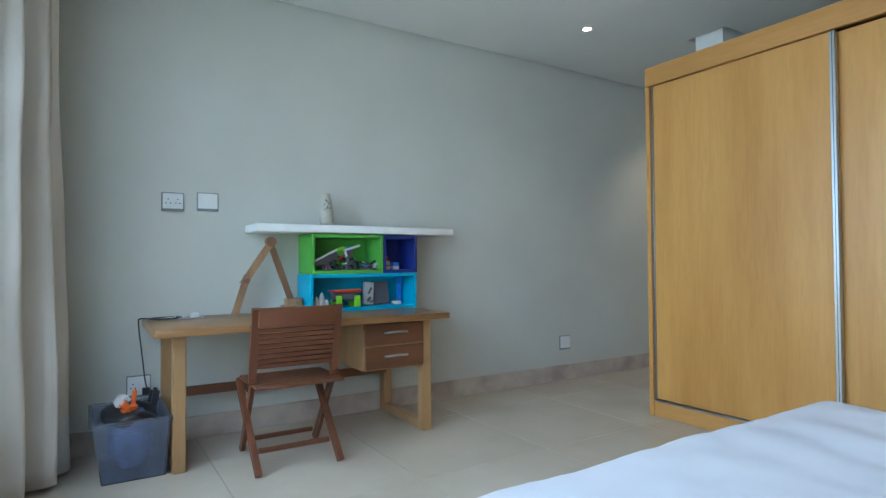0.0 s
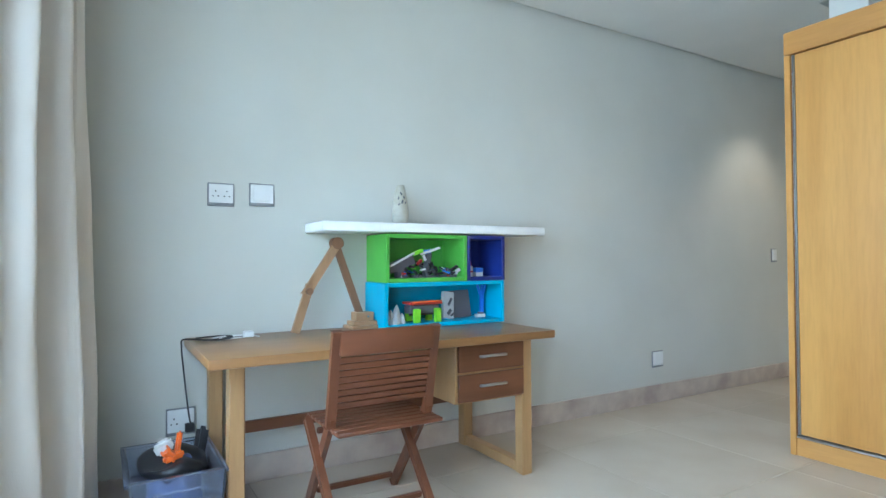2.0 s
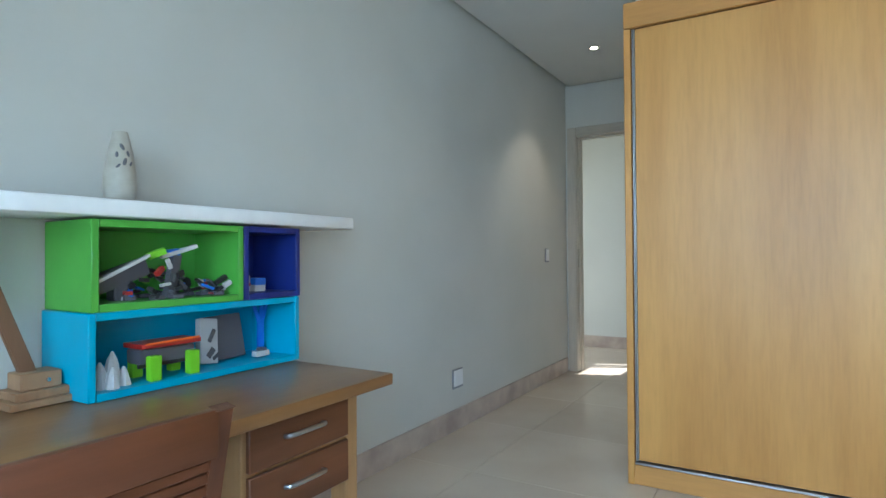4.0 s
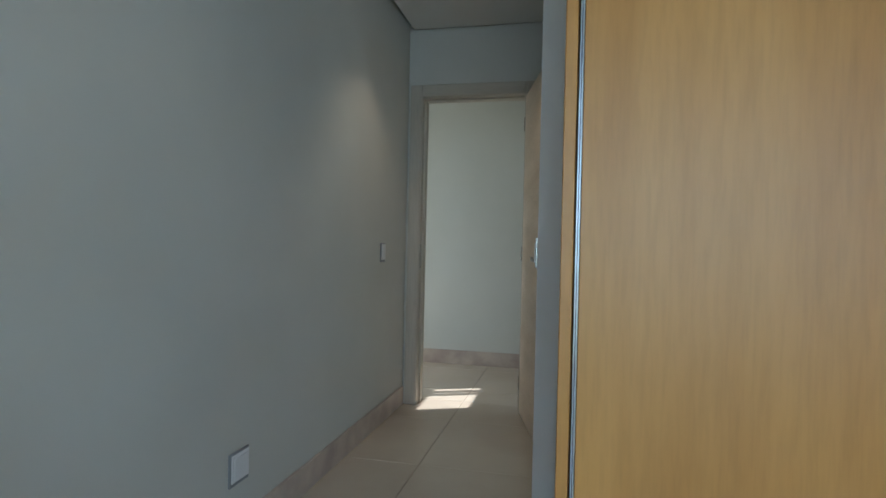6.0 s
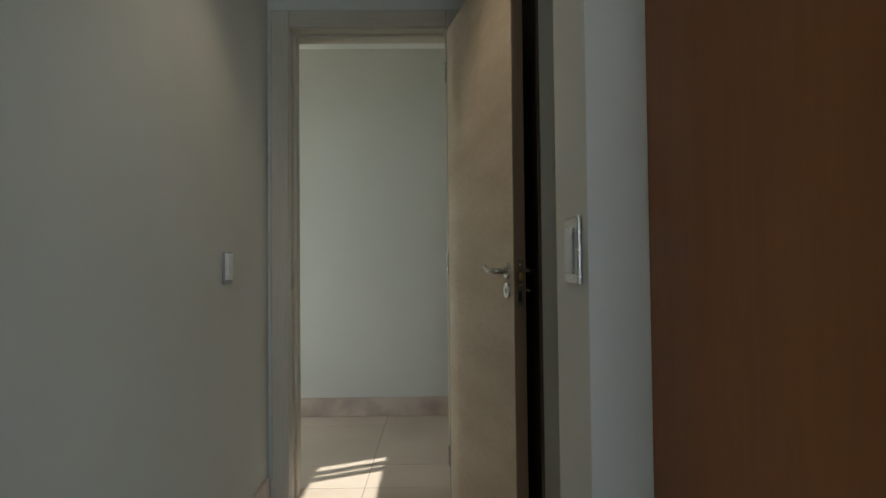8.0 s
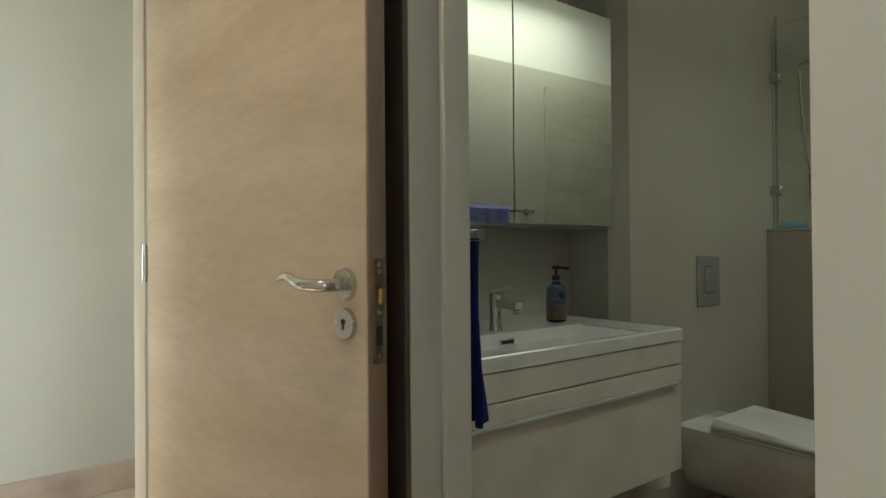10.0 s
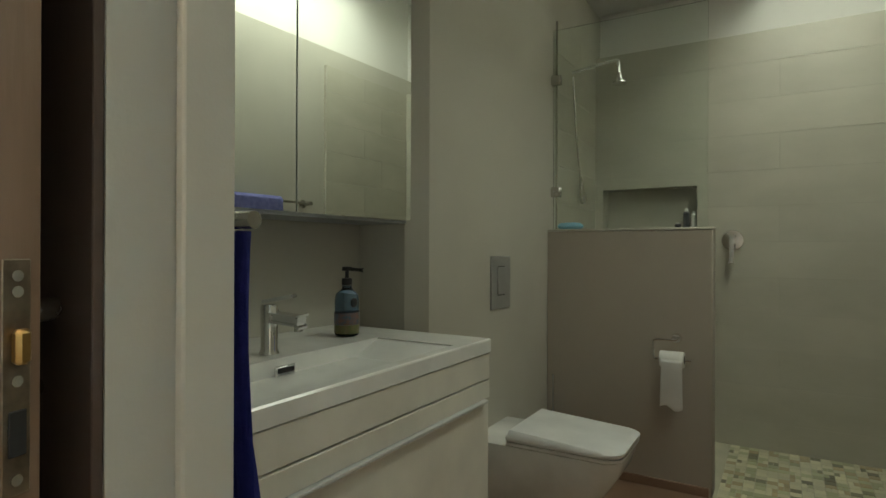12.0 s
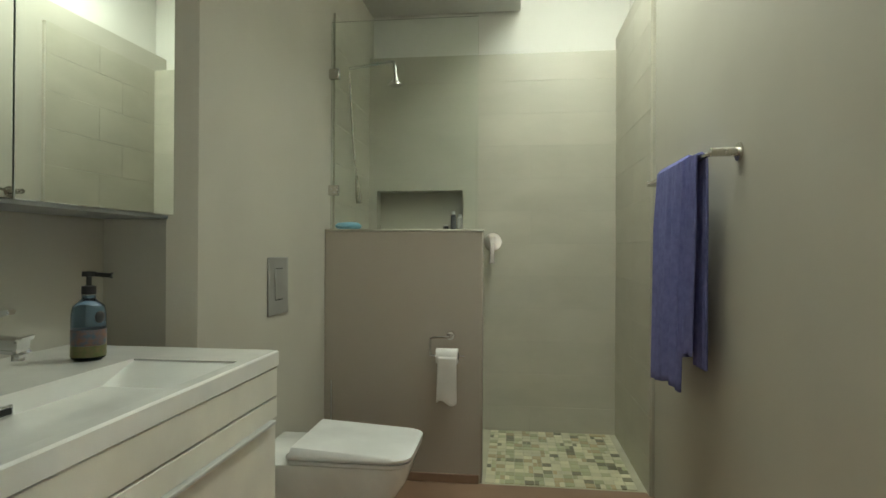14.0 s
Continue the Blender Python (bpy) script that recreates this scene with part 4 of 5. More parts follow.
for side in (-1, 1):
    y0 = 0.0 if side < 0 else 0.042
    xh, zh = L - 0.058, 1.118
    bm = bmesh.new()
    tube(bm, [(xh, y0, zh), (xh, y0 + side * 0.009, zh)], [0.029, 0.027], 24)
    rose = dpart("rose", bm, M_STEEL, door)
    bm = bmesh.new()
    reach = 0.045 if side < 0 else 0.046
    tube(bm, smooth_path([(xh, y0 + side * 0.009, zh), (xh, y0 + side * reach, zh), (xh - 0.012, y0 + side * (reach + 0.008), zh), (xh - 0.06, y0 + side * (reach + 0.01), zh + 0.002), (xh - 0.10, y0 + side * (reach + 0.008), zh + 0.014), (xh - 0.145, y0 + side * (reach + 0.002), zh + 0.004)], 5), [0.011] * 16 + [0.010, 0.009, 0.009, 0.008, 0.008, 0.007, 0.006, 0.005, 0.004, 0.003], 12)
    dpart("lever_handle", bm, M_STEEL, door, "curved satin steel lever handle")
    bm = bmesh.new()
    tube(bm, [(xh, y0, 1.050), (xh, y0 + side * 0.008, 1.050)], [0.028, 0.026], 24)
    dpart("escutcheon", bm, M_STEEL, door)
    bm = bmesh.new()
    tube(bm, [(xh, y0 + side * 0.008, 1.054), (xh, y0 + side * 0.009, 1.054)], 0.005, 10)
    add_box(bm, xh - 0.002, xh + 0.002, y0 + side * 0.008, y0 + side * 0.009, 1.040, 1.052)
    dpart("keyhole", bm, M_DARK, door)
bm = bmesh.new()
tube(bm, [(L - 0.058, 0.050, 1.05), (L - 0.058, 0.082, 1.05)], [0.009, 0.008], 14)
dpart("thumb_turn", bm, M_STEEL, door)
for z in (0.22, 1.15, 2.08):
    bm = bmesh.new()
    tube(bm, [(0.0, -0.004, z - 0.05), (0.0, -0.004, z + 0.05)], 0.006, 10)
    dpart("hinge", bm, M_STEEL, door)

# ---- bathroom ----
solid("bath_floor", boxm(BX0, 6.42, -3.86, -1.24, -0.003, 0.002), M_BATHFLOOR, "brown bathroom floor tile", "floor", "structure", False)
solid("bath_threshold", boxm(4.86, 5.55, -1.24, -1.10, -0.003, 0.003), M_BATHFLOOR, "brown threshold at the bathroom doorway", "floor", "structure", False)
hw_top = 1.285
solid("half_wall", boxm(5.316, BX1, -3.985, -3.865, 0.0, hw_top - 0.012, 0.004), M_HALF, "taupe plastered half wall between toilet and shower", "half wall", "structure")
solid("half_wall_cap", boxm(5.313, BX1, -3.988, -3.862, hw_top - 0.0115, hw_top, 0.003), M_SHTILE, "tiled top of the half wall", "half wall", "structure")
gl = thing("shower_screen", 5.74, -3.925, hw_top, "frameless clear glass shower screen on the half wall", "shower screen")
g = part("glass_panel", boxm(5.345, 6.128, -3.929, -3.921, hw_top + 0.001, 2.39, 0.001), M_GLASS, gl)
g.visible_shadow = False
for z in (1.493, 2.112):
    hg = part("hinge", boxm(6.085, 6.139, -3.942, -3.9295, z - 0.027, z + 0.027, 0.003), M_STEEL, gl)
    part("hinge", boxm(6.085, 6.139, -3.9205, -3.908, z - 0.027, z + 0.027, 0.003), M_STEEL, gl)
    for dz in (-0.012, 0.012):
        bm = bmesh.new()
        tube(bm, [(6.10, -3.9075, z + dz), (6.10, -3.906, z + dz)], 0.004, 8)
        part("screw", bm, M_CHROME, hg)

# vanity
va = thing("vanity_unit", 6.1, -1.9, 0.42, "cream wall-hung vanity with a long ceramic basin", "vanity")
VY0, VY1, VX = -2.468, -1.335, 5.80
part("carcass", boxm(VX + 0.022, 6.418, VY0 + 0.002, VY1 - 0.002, 0.412, 0.778), M_CREAM, va)
part("drawer_front", boxm(VX, VX + 0.02, VY0, VY1, 0.780, 0.857, 0.002), M_CREAM, va)
part("grip_band", boxm(VX, VX + 0.02, VY0, VY1, 0.722, 0.7755, 0.002), M_CREAM, va)
part("grip_lip", boxm(VX - 0.012, VX + 0.018, VY0 + 0.03, VY1, 0.712, 0.7215, 0.002), M_TOYLIGHT, va, "slim pale grip lip")
part("drawer_front", boxm(VX + 0.004, VX + 0.021, VY0, VY1, 0.410, 0.708, 0.002), M_CREAM, va)
def basin_mesh():
    bm = bmesh.new()
    o = rect(VX - 0.003, 6.418, VY0 - 0.002, VY1, 0.0)
    i = rect(VX + 0.03, 6.10, VY0 + 0.17, VY1 - 0.05, 0.0)
    f = rect(VX + 0.06, 6.088, VY0 + 0.50, VY1 - 0.12, 0.0)
    lv = lambda loop, z: [(x, y, z) for x, y, _ in loop]
    loft(bm, [lv(o, 0.8605), lv(o, 0.8975), [(x + (0.004 if k in (0, 3) else -0.002), y + (0.004 if k < 2 else -0.004), 0.902) for k, (x, y, _) in enumerate(o)], lv(i, 0.902), lv(i, 0.897), lv(f, 0.795)])
    return bm
part("basin", basin_mesh(), M_CERAMIC, va, "glossy white trough basin", smooth=False)
ovf = part("overflow", boxm(6.088, 6.098, -1.945, -1.878, 0.862, 0.884, 0.003), M_CHROME, va)
part("overflow_slot", boxm(6.0862, 6.0878, -1.937, -1.886, 0.867, 0.879), M_DARK, ovf)
tp = thing("basin_tap", 6.17, -1.93, 0.902, "chrome basin mixer tap with a square lever", "tap")
bm = bmesh.new()
lathe(bm, 6.17, -1.93, [(0.026, 0.9025), (0.024, 0.908), (0.021, 0.915), (0.022, 1.026), (0.019, 1.030)])
part("body", bm, M_CHROME, tp)
bm = bmesh.new()
bar(bm, (6.165, -1.935, 0.998), (6.085, -1.96, 0.988), 0.034, 0.026, 0.006, (0, 0, 1))
part("spout", bm, M_CHROME, tp)
bm = bmesh.new()
tube(bm, [(6.093, -1.957, 0.977), (6.093, -1.957, 0.962)], 0.011, 12)
part("aerator", bm, M_STEEL, tp)
bm = bmesh.new()
bar(bm, (6.185, -1.925, 1.036), (6.10, -1.952, 1.054), 0.03, 0.010, 0.003, (0, 0, 1))
part("lever", bm, M_CHROME, tp)
sb = thing("soap_bottle", 6.20, -2.27, 0.902, "clear blue hand soap bottle with black pump and printed label", "soap bottle")
bm = bmesh.new()
lathe(bm, 6.20, -2.27, [(0.030, 0.9025), (0.037, 0.908), (0.038, 0.95), (0.038, 1.015), (0.034, 1.034), (0.020, 1.046), (0.015, 1.052), (0.015, 1.060)])
part("bottle", bm, M_SOAP, sb)
bm = bmesh.new()
lathe(bm, 6.20, -2.27, [(0.0384, 0.912), (0.0387, 0.914), (0.0387, 0.938), (0.0384, 0.939)], 28)
part("label", bm, M_LABELGREEN, sb, "olive green lower label print")
bm = bmesh.new()
lathe(bm, 6.20, -2.27, [(0.0384, 0.9395), (0.0387, 0.940), (0.0387, 0.977), (0.0384, 0.978)], 28)
part("label", bm, M_LABEL, sb, "orange and brown flower print")
bm = bmesh.new()
bmesh.ops.create_icosphere(bm, subdivisions=3, radius=1.0, matrix=Matrix.Translation((6.164, -2.262, 1.008)) @ Matrix.Diagonal((0.006, 0.016, 0.015, 1)))
part("badge", bm, M_BLACK, sb, "dark oval badge")
bm = bmesh.new()
lathe(bm, 6.20, -2.27, [(0.016, 1.062), (0.016, 1.082), (0.006, 1.084), (0.006, 1.105), (0.016, 1.106), (0.015, 1.118)], 18)
bar(bm, (6.20, -2.27, 1.112), (6.155, -2.29, 1.108), 0.012, 0.010, 0.002, (0, 0, 1))
part("pump", bm, M_BLACK, sb)
mc = thing("mirror_cabinet", 6.36, -2.0, 1.29, "mirror-fronted wall cabinet above the basin", "mirror cabinet")
part("cabinet_body", boxm(6.240, 6.418, -2.598, -1.34, 1.282, 2.14, 0.002), M_WHITE, mc)
for y0, y1 in ((-2.600, -2.055), (-2.051, -1.50), (-1.496, -1.335)):
    bm = boxm(6.20, 6.216, y0, y1, 1.276, 2.145, 0.0015)
    bmesh.ops.rotate(bm, cent=(6.208, -1.97, 1.7), matrix=Matrix.Rotation(radians(-1.5), 3, "Z"), verts=bm.verts)
    part("mirror_door", bm, M_MIRROR, mc)
part("bottom_trim", boxm(6.205, 6.418, -2.600, -1.335, 1.266, 1.2755, 0.001), M_ALU, mc)

# navy towel by the doorway
nt = thing("hand_towel", 5.63, -1.40, 0.72, "navy hand towel hanging from a ring by the doorway", "towel")
def towel_mesh(f, nu=26, nv=40):
    bm = bmesh.new()
    g = [[bm.verts.new(f(i / nu, j / nv)) for i in range(nu + 1)] for j in range(nv + 1)]
    for a, b in zip(g, g[1:]):
        for i in range(nu):
            bm.faces.new((a[i], a[i + 1], b[i + 1], b[i]))
    return bm
ob = part("cloth", towel_mesh(lambda u, v: (5.585 + 0.10 * u + 0.006 * math.sin(v * 5), -1.365 - 0.05 * math.sin(u * math.pi) * (0.45 + 0.6 * v * v) - 0.010 * math.sin(u * 14 + v * 2), 1.195 - 0.385 * v)), M_NAVYTOWEL, nt)
md = ob.modifiers.new("thick", "SOLIDIFY")
md.thickness = 0.012
bm = bmesh.new()
tube(bm, [(5.57, -1.365, 1.208), (5.70, -1.365, 1.208)], 0.011, 12)
part("bar", bm, M_STEEL, nt)
bm = bmesh.new()
tube(bm, [(5.64, -1.365, 1.208), (5.64, -1.311, 1.208)], 0.010, 12)
part("wall_mount", bm, M_STEEL, nt)

# flush plate and toilet
M_FLUSH = mat("satin_flush_plate", (0.40, 0.40, 0.38), 0.5, 0.4)
fp = thing("flush_plate", BX1, -3.26, 0.9, "satin steel dual flush plate", "flush plate")
part("plate", boxm(BX1 - 0.008, BX1 - 0.0005, -3.36, -3.158, 0.905, 1.145, 0.003), M_FLUSH, fp)
part("button", boxm(BX1 - 0.013, BX1 - 0.0085, -3.305, -3.215, 0.97, 1.095, 0.002), M_FLUSH, fp)
for z in (0.967, 1.0965):
    part("slot", boxm(BX1 - 0.0095, BX1 - 0.0082, -3.295, -3.225, z - 0.001, z + 0.002), M_DARK, fp)
to = thing("toilet", 5.85, -3.17, 0.1, "white wall-hung toilet with its flat lid closed", "toilet")
TC = -3.165
def tl(x0, x1, hw, z, r=0.06, n=6):
    """Rounded-front outline: x0 front, x1 back."""
    pts = [(x1, TC - hw, z)]
    for sgn in (-1, 1):
        arc = [(x0 + r - r * math.sin(a), TC + sgn * (hw - r + r * math.cos(a)), z) for a in [k / n * math.pi / 2 for k in range(n + 1)]]
        pts += arc if sgn < 0 else arc[::-1]
    return pts + [(x1, TC + hw, z)]
bm = bmesh.new()
loft(bm, [tl(5.80, 6.138, 0.09, 0.10), tl(5.72, 6.138, 0.12, 0.13), tl(5.62, 6.138, 0.155, 0.22), tl(5.555, 6.138, 0.178, 0.32, 0.08), tl(5.538, 6.138, 0.185, 0.375, 0.08), tl(5.538, 6.138, 0.185, 0.388, 0.08), tl(5.545, 6.138, 0.178, 0.392, 0.075)])
part("bowl", bm, M_CERAMIC, to)
bm = bmesh.new()
loft(bm, [tl(5.533, 5.975, 0.188, 0.394, 0.07), tl(5.530, 5.975, 0.190, 0.398, 0.07), tl(5.530, 5.975, 0.190, 0.406, 0.07)])
part("seat", bm, M_PLASTIC, to)
bm = bmesh.new()
loft(bm, [tl(5.530, 5.975, 0.190, 0.411, 0.07), tl(5.527, 5.975, 0.192, 0.415, 0.07), tl(5.527, 5.975, 0.192, 0.425, 0.07), [(x, y, 0.432 + 0.022 * max(0, (x - 5.82) / 0.15) ** 2) for x, y, _ in tl(5.545, 5.968, 0.178, 0.431, 0.06)]])
part("lid", bm, M_PLASTIC, to)
for y in (TC - 0.12, TC + 0.12):
    bm = bmesh.new()
    tube(bm, [(5.985, y - 0.03, 0.408), (5.985, y + 0.03, 0.408)], 0.014, 12)
    part("seat_hinge", bm, M_PLASTIC, to)
br = thing("toilet_brush", 6.07, -3.77, 0.002, "slim toilet brush in a holder behind the toilet", "toilet brush")
bm = bmesh.new()
lathe(bm, 6.07, -3.77, [(0.045, 0.0025), (0.045, 0.25), (0.04, 0.255)], 20)
part("holder", bm, M_STEEL, br)
bm = bmesh.new()
tube(bm, [(6.07, -3.77, 0.255), (6.07, -3.77, 0.52)], 0.006, 8)
part("handle", bm, M_CHROME, br)
# plain white cylinder on a wall bracket
bn = thing("wall_cylinder_holder", 6.05, -2.72, 0.2, "white cylindrical holder fixed between vanity and toilet", "holder")
bm = bmesh.new()
lathe(bm, 6.06, -2.70, [(0.05, 0.215), (0.055, 0.22), (0.055, 0.43), (0.05, 0.44)], 24)
part("cylinder", bm, M_PLASTIC, bn)
part("bracket", boxm(6.10, 6.139, -2.72, -2.68, 0.30, 0.36, 0.004), M_PLASTIC, bn)

# roll holder
rh = thing("toilet_roll_holder", 5.48, -3.865, 0.64, "chrome toilet roll holder with a hanging paper roll", "toilet roll holder")
bm = bmesh.new()
tube(bm, [(5.475, -3.8645, 0.745), (5.475, -3.84, 0.745)], [0.024, 0.02], 18)
part("rose", bm, M_CHROME, rh)
bm = bmesh.new()
tube(bm, smooth_path([(5.475, -3.84, 0.745), (5.475, -3.80, 0.745), (5.56, -3.80, 0.742), (5.572, -3.80, 0.72), (5.57, -3.80, 0.655), (5.55, -3.80, 0.652)], 5), 0.006, 8)
tube(bm, [(5.55, -3.80, 0.652), (5.40, -3.80, 0.652)], 0.006, 8)
part("arm", bm, M_CHROME, rh)
rl = thing("toilet_roll", 5.488, -3.80, 0.6, "white toilet roll with a long hanging sheet", "toilet roll")
bm = bmesh.new()
tube(bm, [(5.54, -3.80, 0.652), (5.432, -3.80, 0.652)], 0.038, 28)
part("roll", bm, M_PAPER, rl)
bm = bmesh.new()
tube(bm, [(5.4319, -3.80, 0.652), (5.4305, -3.80, 0.652)], 0.02, 16)
part("core", bm, M_DARK, rl)
ob = part("sheet", towel_mesh(lambda u, v: (5.436 + 0.092 * u + 0.010 * v * u, -3.7605 - 0.022 * v + 0.006 * math.sin(v * 3) * u + 0.003 * math.sin(u * 7) * v, 0.655 - 0.235 * v - 0.012 * v * v * math.sin(u * 6)), 10, 16), M_PAPER, rl)
ob.modifiers.new("thick", "SOLIDIFY").thickness = 0.001

# towel rail and towel
tr = thing("towel_rail", BX0, -3.2, 1.47, "satin steel wall-mounted towel rail", "towel rail")
for y in (-2.80, -3.62):
    bm = bmesh.new()
    tube(bm, [(BX0 + 0.001, y, 1.478), (BX0 + 0.008, y, 1.478)], 0.028, 20)
    tube(bm, [(BX0 + 0.008, y, 1.478), (BX0 + 0.085, y, 1.478)], 0.014, 14)
    part("bracket", bm, M_STEEL, tr)
bm = bmesh.new()
tube(bm, [(BX0 + 0.075, -2.79, 1.478), (BX0 + 0.075, -3.64, 1.478)], 0.008, 12)
part("rail", bm, M_STEEL, tr)
bt = thing("bath_towel", BX0 + 0.075, -3.1, 0.7, "blue terry bath towel folded over the rail", "towel")
def towel_fold(y0, y1, drop_front, drop_back, dx):
    def f(u, v):
        y = y0 + (y1 - y0) * u
        total = drop_front + drop_back + 0.05
        s = v * total
        fold = 0.007 * math.sin(u * 17 + v * 2) + 0.006 * math.sin(u * 41)
        low = 0.02 * math.sin(u * 5 + 1) * (1 if s < drop_front else 0)
        if s < drop_front:
            return (BX0 + 0.095 + dx + fold * min(1, (drop_front - s) * 5) + 0.02 * (drop_front - s), y, 1.488 - (drop_front - s) * (1 + low))
        if s < drop_front + 0.05:
            a = (s - drop_front) / 0.05 * math.pi
            return (BX0 + 0.075 + (0.02 + dx) * math.cos(a), y, 1.488 + (0.012 + dx) * math.sin(a))
        return (BX0 + 0.053 - dx * 0.5 + 0.4 * fold * min(1, (s - drop_front) * 3), y, 1.488 - (s - drop_front - 0.05))
    return f
for y0, y1, a, b, dx in ((-3.37, -3.02, 0.80, 0.66, 0.008), (-3.03, -2.92, 0.66, 0.70, 0.0)):
    ob = part("cloth", towel_mesh(towel_fold(y0, y1, a, b, dx), 40, 70), M_TOWEL, bt)
    ob.modifiers.new("thick", "SOLIDIFY").thickness = 0.009

# shower fittings
sm_ = thing("shower_mixer", 5.294, -4.74, 1.23, "chrome round shower mixer with a lever", "shower mixer")
bm = bmesh.new()
tube(bm, [(5.294, -4.7385, 1.235), (5.294, -4.727, 1.235)], [0.062, 0.058], 30)
part("plate", bm, M_CHROME, sm_)
bm = bmesh.new()
tube(bm, [(5.294, -4.727, 1.235), (5.294, -4.68, 1.235)], 0.027, 20)
bar(bm, (5.294, -4.672, 1.262), (5.294, -4.648, 1.10), 0.026, 0.014, 0.005, (0, 1, 0))
part("lever", bm, M_CHROME, sm_)
sa = thing("overhead_shower", 6.0, -4.25, 2.15, "chrome wall shower arm with a small round head", "shower")
bm = bmesh.new()
tube(bm, [(BX1 - 0.002, -4.25, 2.245), (BX1 - 0.012, -4.25, 2.245)], 0.03, 20)
part("flange", bm, M_CHROME, sa)
bm = bmesh.new()
tube(bm, smooth_path([(BX1 - 0.01, -4.25, 2.245), (6.0, -4.25, 2.262), (5.88, -4.25, 2.275), (5.855, -4.25, 2.262), (5.85, -4.25, 2.20)], 6), 0.010, 12)
part("arm", bm, M_CHROME, sa)
bm = bmesh.new()
lathe(bm, 5.848, -4.25, [(0.012, 2.20), (0.016, 2.185), (0.020, 2.165), (0.040, 2.15), (0.042, 2.14), (0.036, 2.137)], 24)
part("head", bm, M_CHROME, sa)
hs = thing("hand_shower", 6.11, -4.3, 1.5, "hanging hand shower on a thin hose", "hand shower")
bm = bmesh.new()
tube(bm, smooth_path([(6.128, -4.262, 2.22), (6.118, -4.27, 2.0), (6.108, -4.30, 1.75), (6.10, -4.335, 1.62)], 6), 0.006, 8)
part("hose", bm, M_STEEL, hs)
bm = bmesh.new()
tube(bm, [(6.10, -4.335, 1.62), (6.098, -4.345, 1.55), (6.094, -4.36, 1.50), (6.092, -4.364, 1.46)], [0.010, 0.014, 0.022, 0.018], 14)
part("handset", bm, M_STEEL, hs)
sp = thing("bath_sponge", 6.05, -3.93, hw_top, "pale blue sponge cloth on the half wall", "sponge")
bm = bmesh.new()
bmesh.ops.create_icosphere(bm, subdivisions=4, radius=1.0, matrix=Matrix.Translation((6.04, -3.955, hw_top + 0.019)) @ Matrix.Diagonal((0.075, 0.028, 0.022, 1)))
for vtx in bm.verts:
    vtx.co += vtx.normal * 0.004 * noise.noise(vtx.co * 40)
    vtx.co.z = max(vtx.co.z, hw_top + 0.001)
part("cloth", bm, M_CLOTHBLUE, sp)
for x, hh, m, lab in ((5.515, 0.12, M_PLASTIC, "white shampoo tube in the shower niche"), (5.56, 0.14, M_TOYGREY, "dark shampoo bottle in the shower niche"), (5.61, 0.05, M_BLACK, "small black jar in the shower niche")):
    bt2 = thing("shampoo_bottle", x, -4.79, 1.30, lab, "bottle", "bottles in the shower niche")
    bm = bmesh.new()
    lathe(bm, x, -4.79, [(0.017, 1.3005), (0.019, 1.305), (0.019, 1.30 + hh * 0.8), (0.010, 1.30 + hh * 0.86)], 18)
    part("body", bm, m, bt2)
    bm = bmesh.new()
    lathe(bm, x, -4.79, [(0.011, 1.3001 + hh * 0.86), (0.011, 1.30 + hh)], 14)
    part("cap", bm, M_PLASTIC, bt2)

# ---- tiled surfaces, piece by piece ----
def plate_mesh(name, sx, sy, sz, m, bevel):
    """A tile centred on its own origin."""
    return mesh_of(name, boxm(-sx / 2, sx / 2, -sy / 2, sy / 2, -sz / 2, sz / 2, bevel), m)

NX0, NX1, NZ0, NZ1 = 5.494, 6.074, 1.30, 1.575
# shower back wall: screed with a niche, then tiles
bw = solid("wall_shower", boxm(BX0, NX0, -4.90, BY1 - 0.0025, -0.1, 2.47), M_SHGROUT, "greige tiled shower wall with a niche", "wall", "structure", False)
part("screed", boxm(NX1, BX1, -4.90, BY1 - 0.0025, -0.1, 2.47), M_SHGROUT, bw, smooth=False)
part("screed", boxm(NX0, NX1, -4.90, BY1 - 0.0025, -0.1, NZ0), M_SHGROUT, bw, smooth=False)
part("screed", boxm(NX0, NX1, -4.90, BY1 - 0.0025, NZ1, 2.47), M_SHGROUT, bw, smooth=False)
part("niche_back", boxm(NX0 + 0.001, NX1 - 0.001, -4.895, -4.86, NZ0 + 0.001, NZ1 - 0.001), M_SHTILE, bw, smooth=False)
rows = [0.164 + 0.2125 * k for k in range(-1, 12)]
cache = {}
def tile_at(parent, x0, x1, z0, z1, y, axis="y", tname="tile"):
    key = (round(x1 - x0, 3), round(z1 - z0, 3), axis)
    if key[0] < 0.02 or key[1] < 0.02:
        return
    if key not in cache:
        g = 0.0011
        dims = (key[0] - g, 0.011, key[1] - g) if axis == "y" else (0.011, key[0] - g, key[1] - g)
        cache[key] = plate_mesh(tname, *dims, M_SHTILE, 0.0008)
    ob = new(tname, cache[key])
    ob.location = ((x0 + x1) / 2, y, (z0 + z1) / 2) if axis == "y" else (y, (x0 + x1) / 2, (z0 + z1) / 2)
    ob.parent = parent
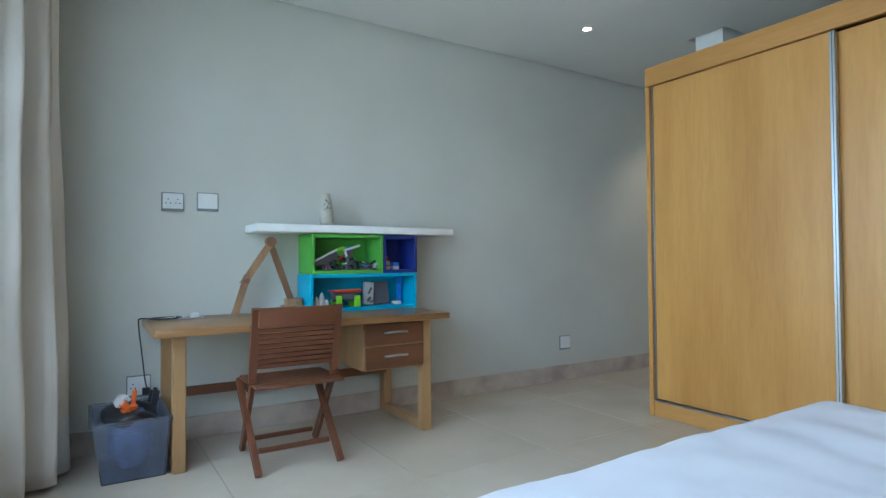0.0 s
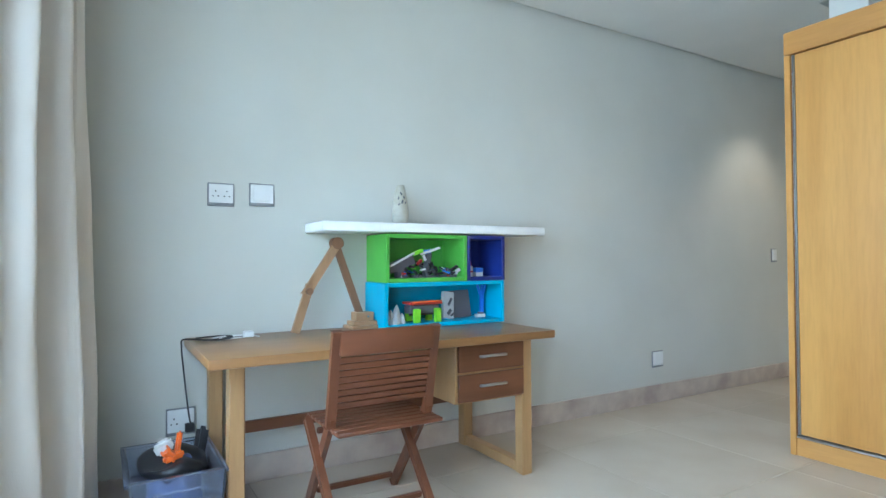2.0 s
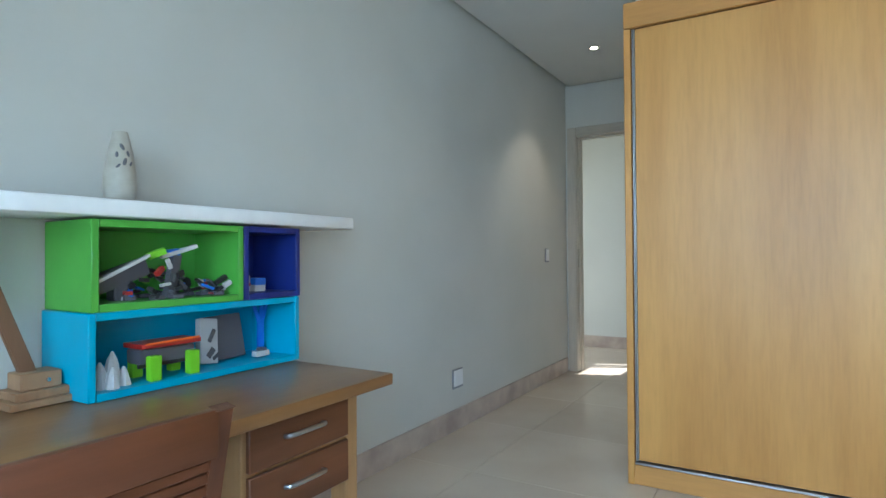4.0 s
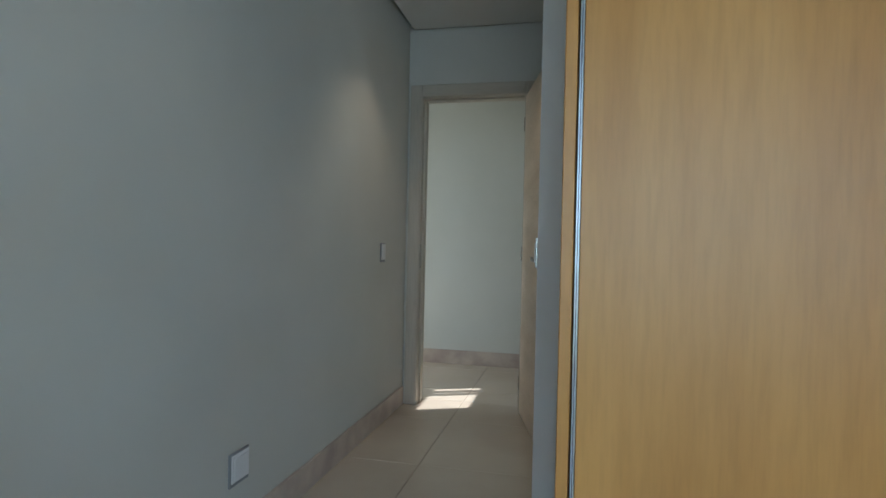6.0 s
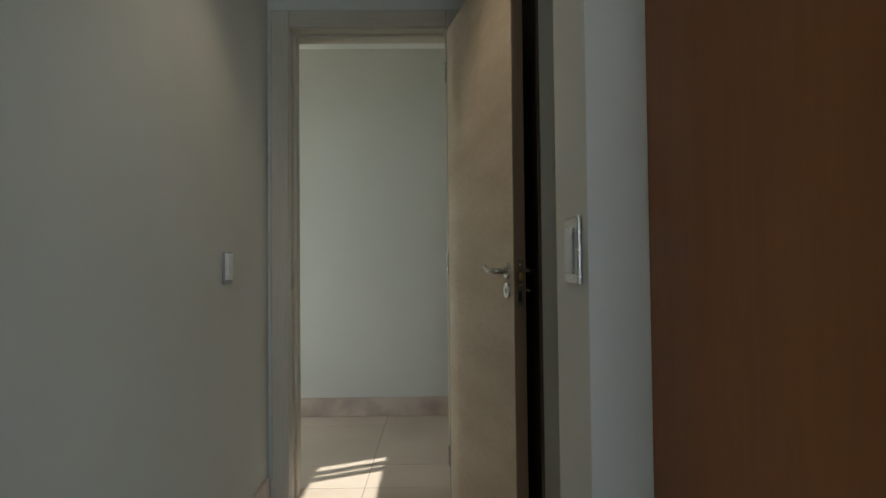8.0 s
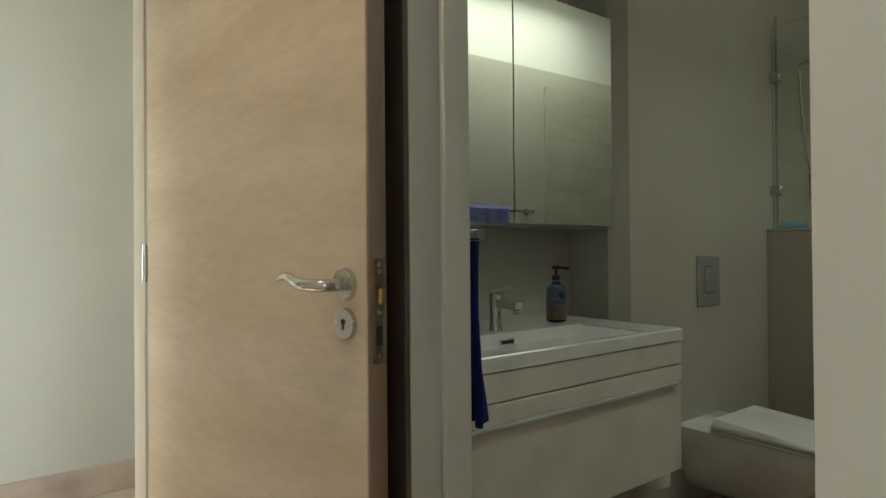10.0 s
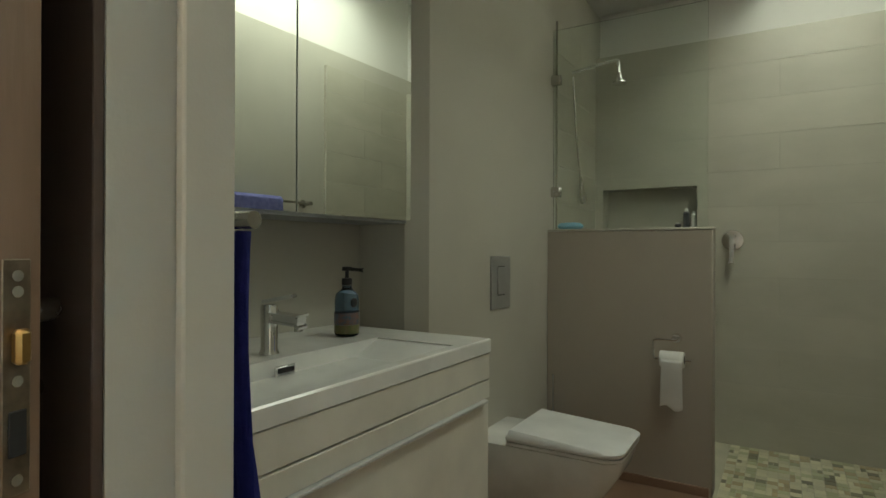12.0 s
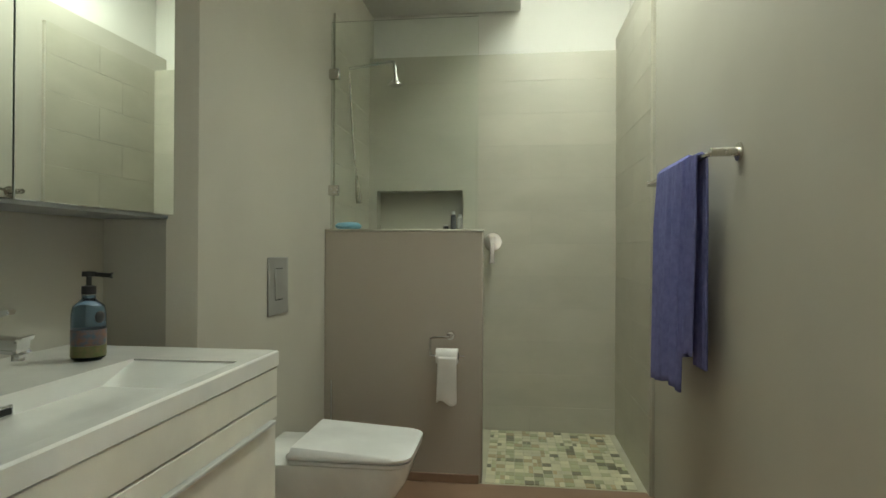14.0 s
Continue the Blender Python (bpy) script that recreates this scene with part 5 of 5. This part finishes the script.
for r, z0 in enumerate(rows):
    z1, zz0 = min(z0 + 0.2125, 2.47), max(z0, 0.0)
    xs = [BX0, *[x for x in (5.05 + (0.6 if r % 2 else 0) + 1.2 * k for k in range(-1, 2)) if BX0 + 0.03 < x < BX1 - 0.03], BX1]
    for xa, xb in zip(xs, xs[1:]):
        if z1 <= NZ0 - 0.02 or zz0 >= NZ1 or xb <= NX0 or xa >= NX1:
            tile_at(bw, xa, xb, zz0, z1, BY1 - 0.006)
        else:
            for a, b in ((xa, min(xb, NX0)), (max(xa, NX1), xb)):
                if b > a:
                    tile_at(bw, a, b, zz0, z1, BY1 - 0.006)
            lo, hi = max(xa, NX0), min(xb, NX1)
            if hi > lo and zz0 < NZ0 - 0.02:
                tile_at(bw, lo, hi, zz0, NZ0, BY1 - 0.006)
            if hi > lo and z1 > NZ1 + 0.02:
                tile_at(bw, lo, hi, NZ1, z1, BY1 - 0.006)
# tiled west side of the shower, proud of the plaster
ww = solid("wall_shower_west", boxm(BX0, BX0 + 0.012, BY1, -3.82, 0.0, 2.47), M_SHGROUT, "greige tiled shower side wall", "wall", "structure", False)
we = solid("wall_shower_east", boxm(BX1 - 0.001, BX1 + 0.001, BY1, -3.99, 0.0, 2.47), M_SHGROUT, "greige tiled shower wall behind the arm", "wall", "structure", False)
for r, z0 in enumerate(rows):
    z1, zz0 = min(z0 + 0.2125, 2.47), max(z0, 0.0)
    for ya, yb in ((BY1, -4.42 + (0.2 if r % 2 else 0)), (-4.42 + (0.2 if r % 2 else 0), -3.82)):
        tile_at(ww, ya, yb, zz0, z1, BX0 + 0.018, "x")
    for ya, yb in ((BY1, -4.40), (-4.40, -3.99)):
        tile_at(we, ya, yb, zz0, z1, BX1 - 0.007, "x")

# mosaic shower floor
mf = solid("shower_floor", boxm(BX0, BX1, -4.75, -3.862, -0.003, 0.002), mat("mosaic_grout", (0.50, 0.48, 0.36), 0.9), "cream and green stone mosaic shower floor", "floor", "structure", False)
rng = random.Random(11)
mos = [plate_mesh("mosaic_tile", 0.047, 0.047, 0.006, m, 0.0015) for m in M_MOS]
small = [plate_mesh("mosaic_tile", 0.0225, 0.047, 0.006, m, 0.0012) for m in M_MOS]
for i in range(17):
    for j in range(17):
        x, y = 5.30 - 0.025 - i * 0.05, -3.90 - j * 0.05
        if x < BX0 + 0.05 or y < BY1 + 0.025:
            continue
        k = rng.choices((0, 1, 2, 3), (0.52, 0.25, 0.13, 0.10))[0]
        if rng.random() < 0.25:
            spots = ((x - 0.0125, small[k]), (x + 0.0125, small[rng.choices((0, 1, 2, 3), (0.4, 0.25, 0.15, 0.2))[0]]))
        else:
            spots = ((x, mos[k]),)
        for xx, me in spots:
            ob = new("mosaic_tile", me)
            ob.location = (xx, y, 0.004 + rng.uniform(-0.0006, 0.0006))
            ob.parent = mf

# floor tiles
fl = bpy.data.objects["floor"]
PX, PY, OX, OY = 0.826, 0.89, 1.12, -0.44
tile_me = plate_mesh("floor_tile", PX - 0.003, PY - 0.003, 0.01, M_TILE, 0.0008)
cut = {}
def floor_tile(x0, x1, y0, y1):
    sx, sy = round(x1 - x0, 3), round(y1 - y0, 3)
    if sx < 0.03 or sy < 0.03:
        return
    if (sx, sy) not in cut:
        cut[(sx, sy)] = plate_mesh("floor_tile", sx - 0.003, sy - 0.003, 0.01, M_TILE, 0.0008)
    ob = new("floor_tile", cut[(sx, sy)])
    ob.location = ((x0 + x1) / 2, (y0 + y1) / 2, -0.005)
    ob.parent = fl
for i in range(-2, 9):
    for j in range(-7, 5):
        x0, y0 = OX + i * PX, OY + j * PY
        for rx0, rx1, ry0, ry1 in ((0.18, 4.366, -6.05, -1.33), (0.18, 6.567, -1.33, 0.0), (6.567, 7.96, -2.2, 2.25)):
            a, b, c, d = max(x0, rx0), min(x0 + PX, rx1), max(y0, ry0), min(y0 + PY, ry1)
            if b > a and d > c:
                if ry1 == 0.0 and a < 6.567 and c < -1.335:
                    continue
                floor_tile(a, b, c, d)
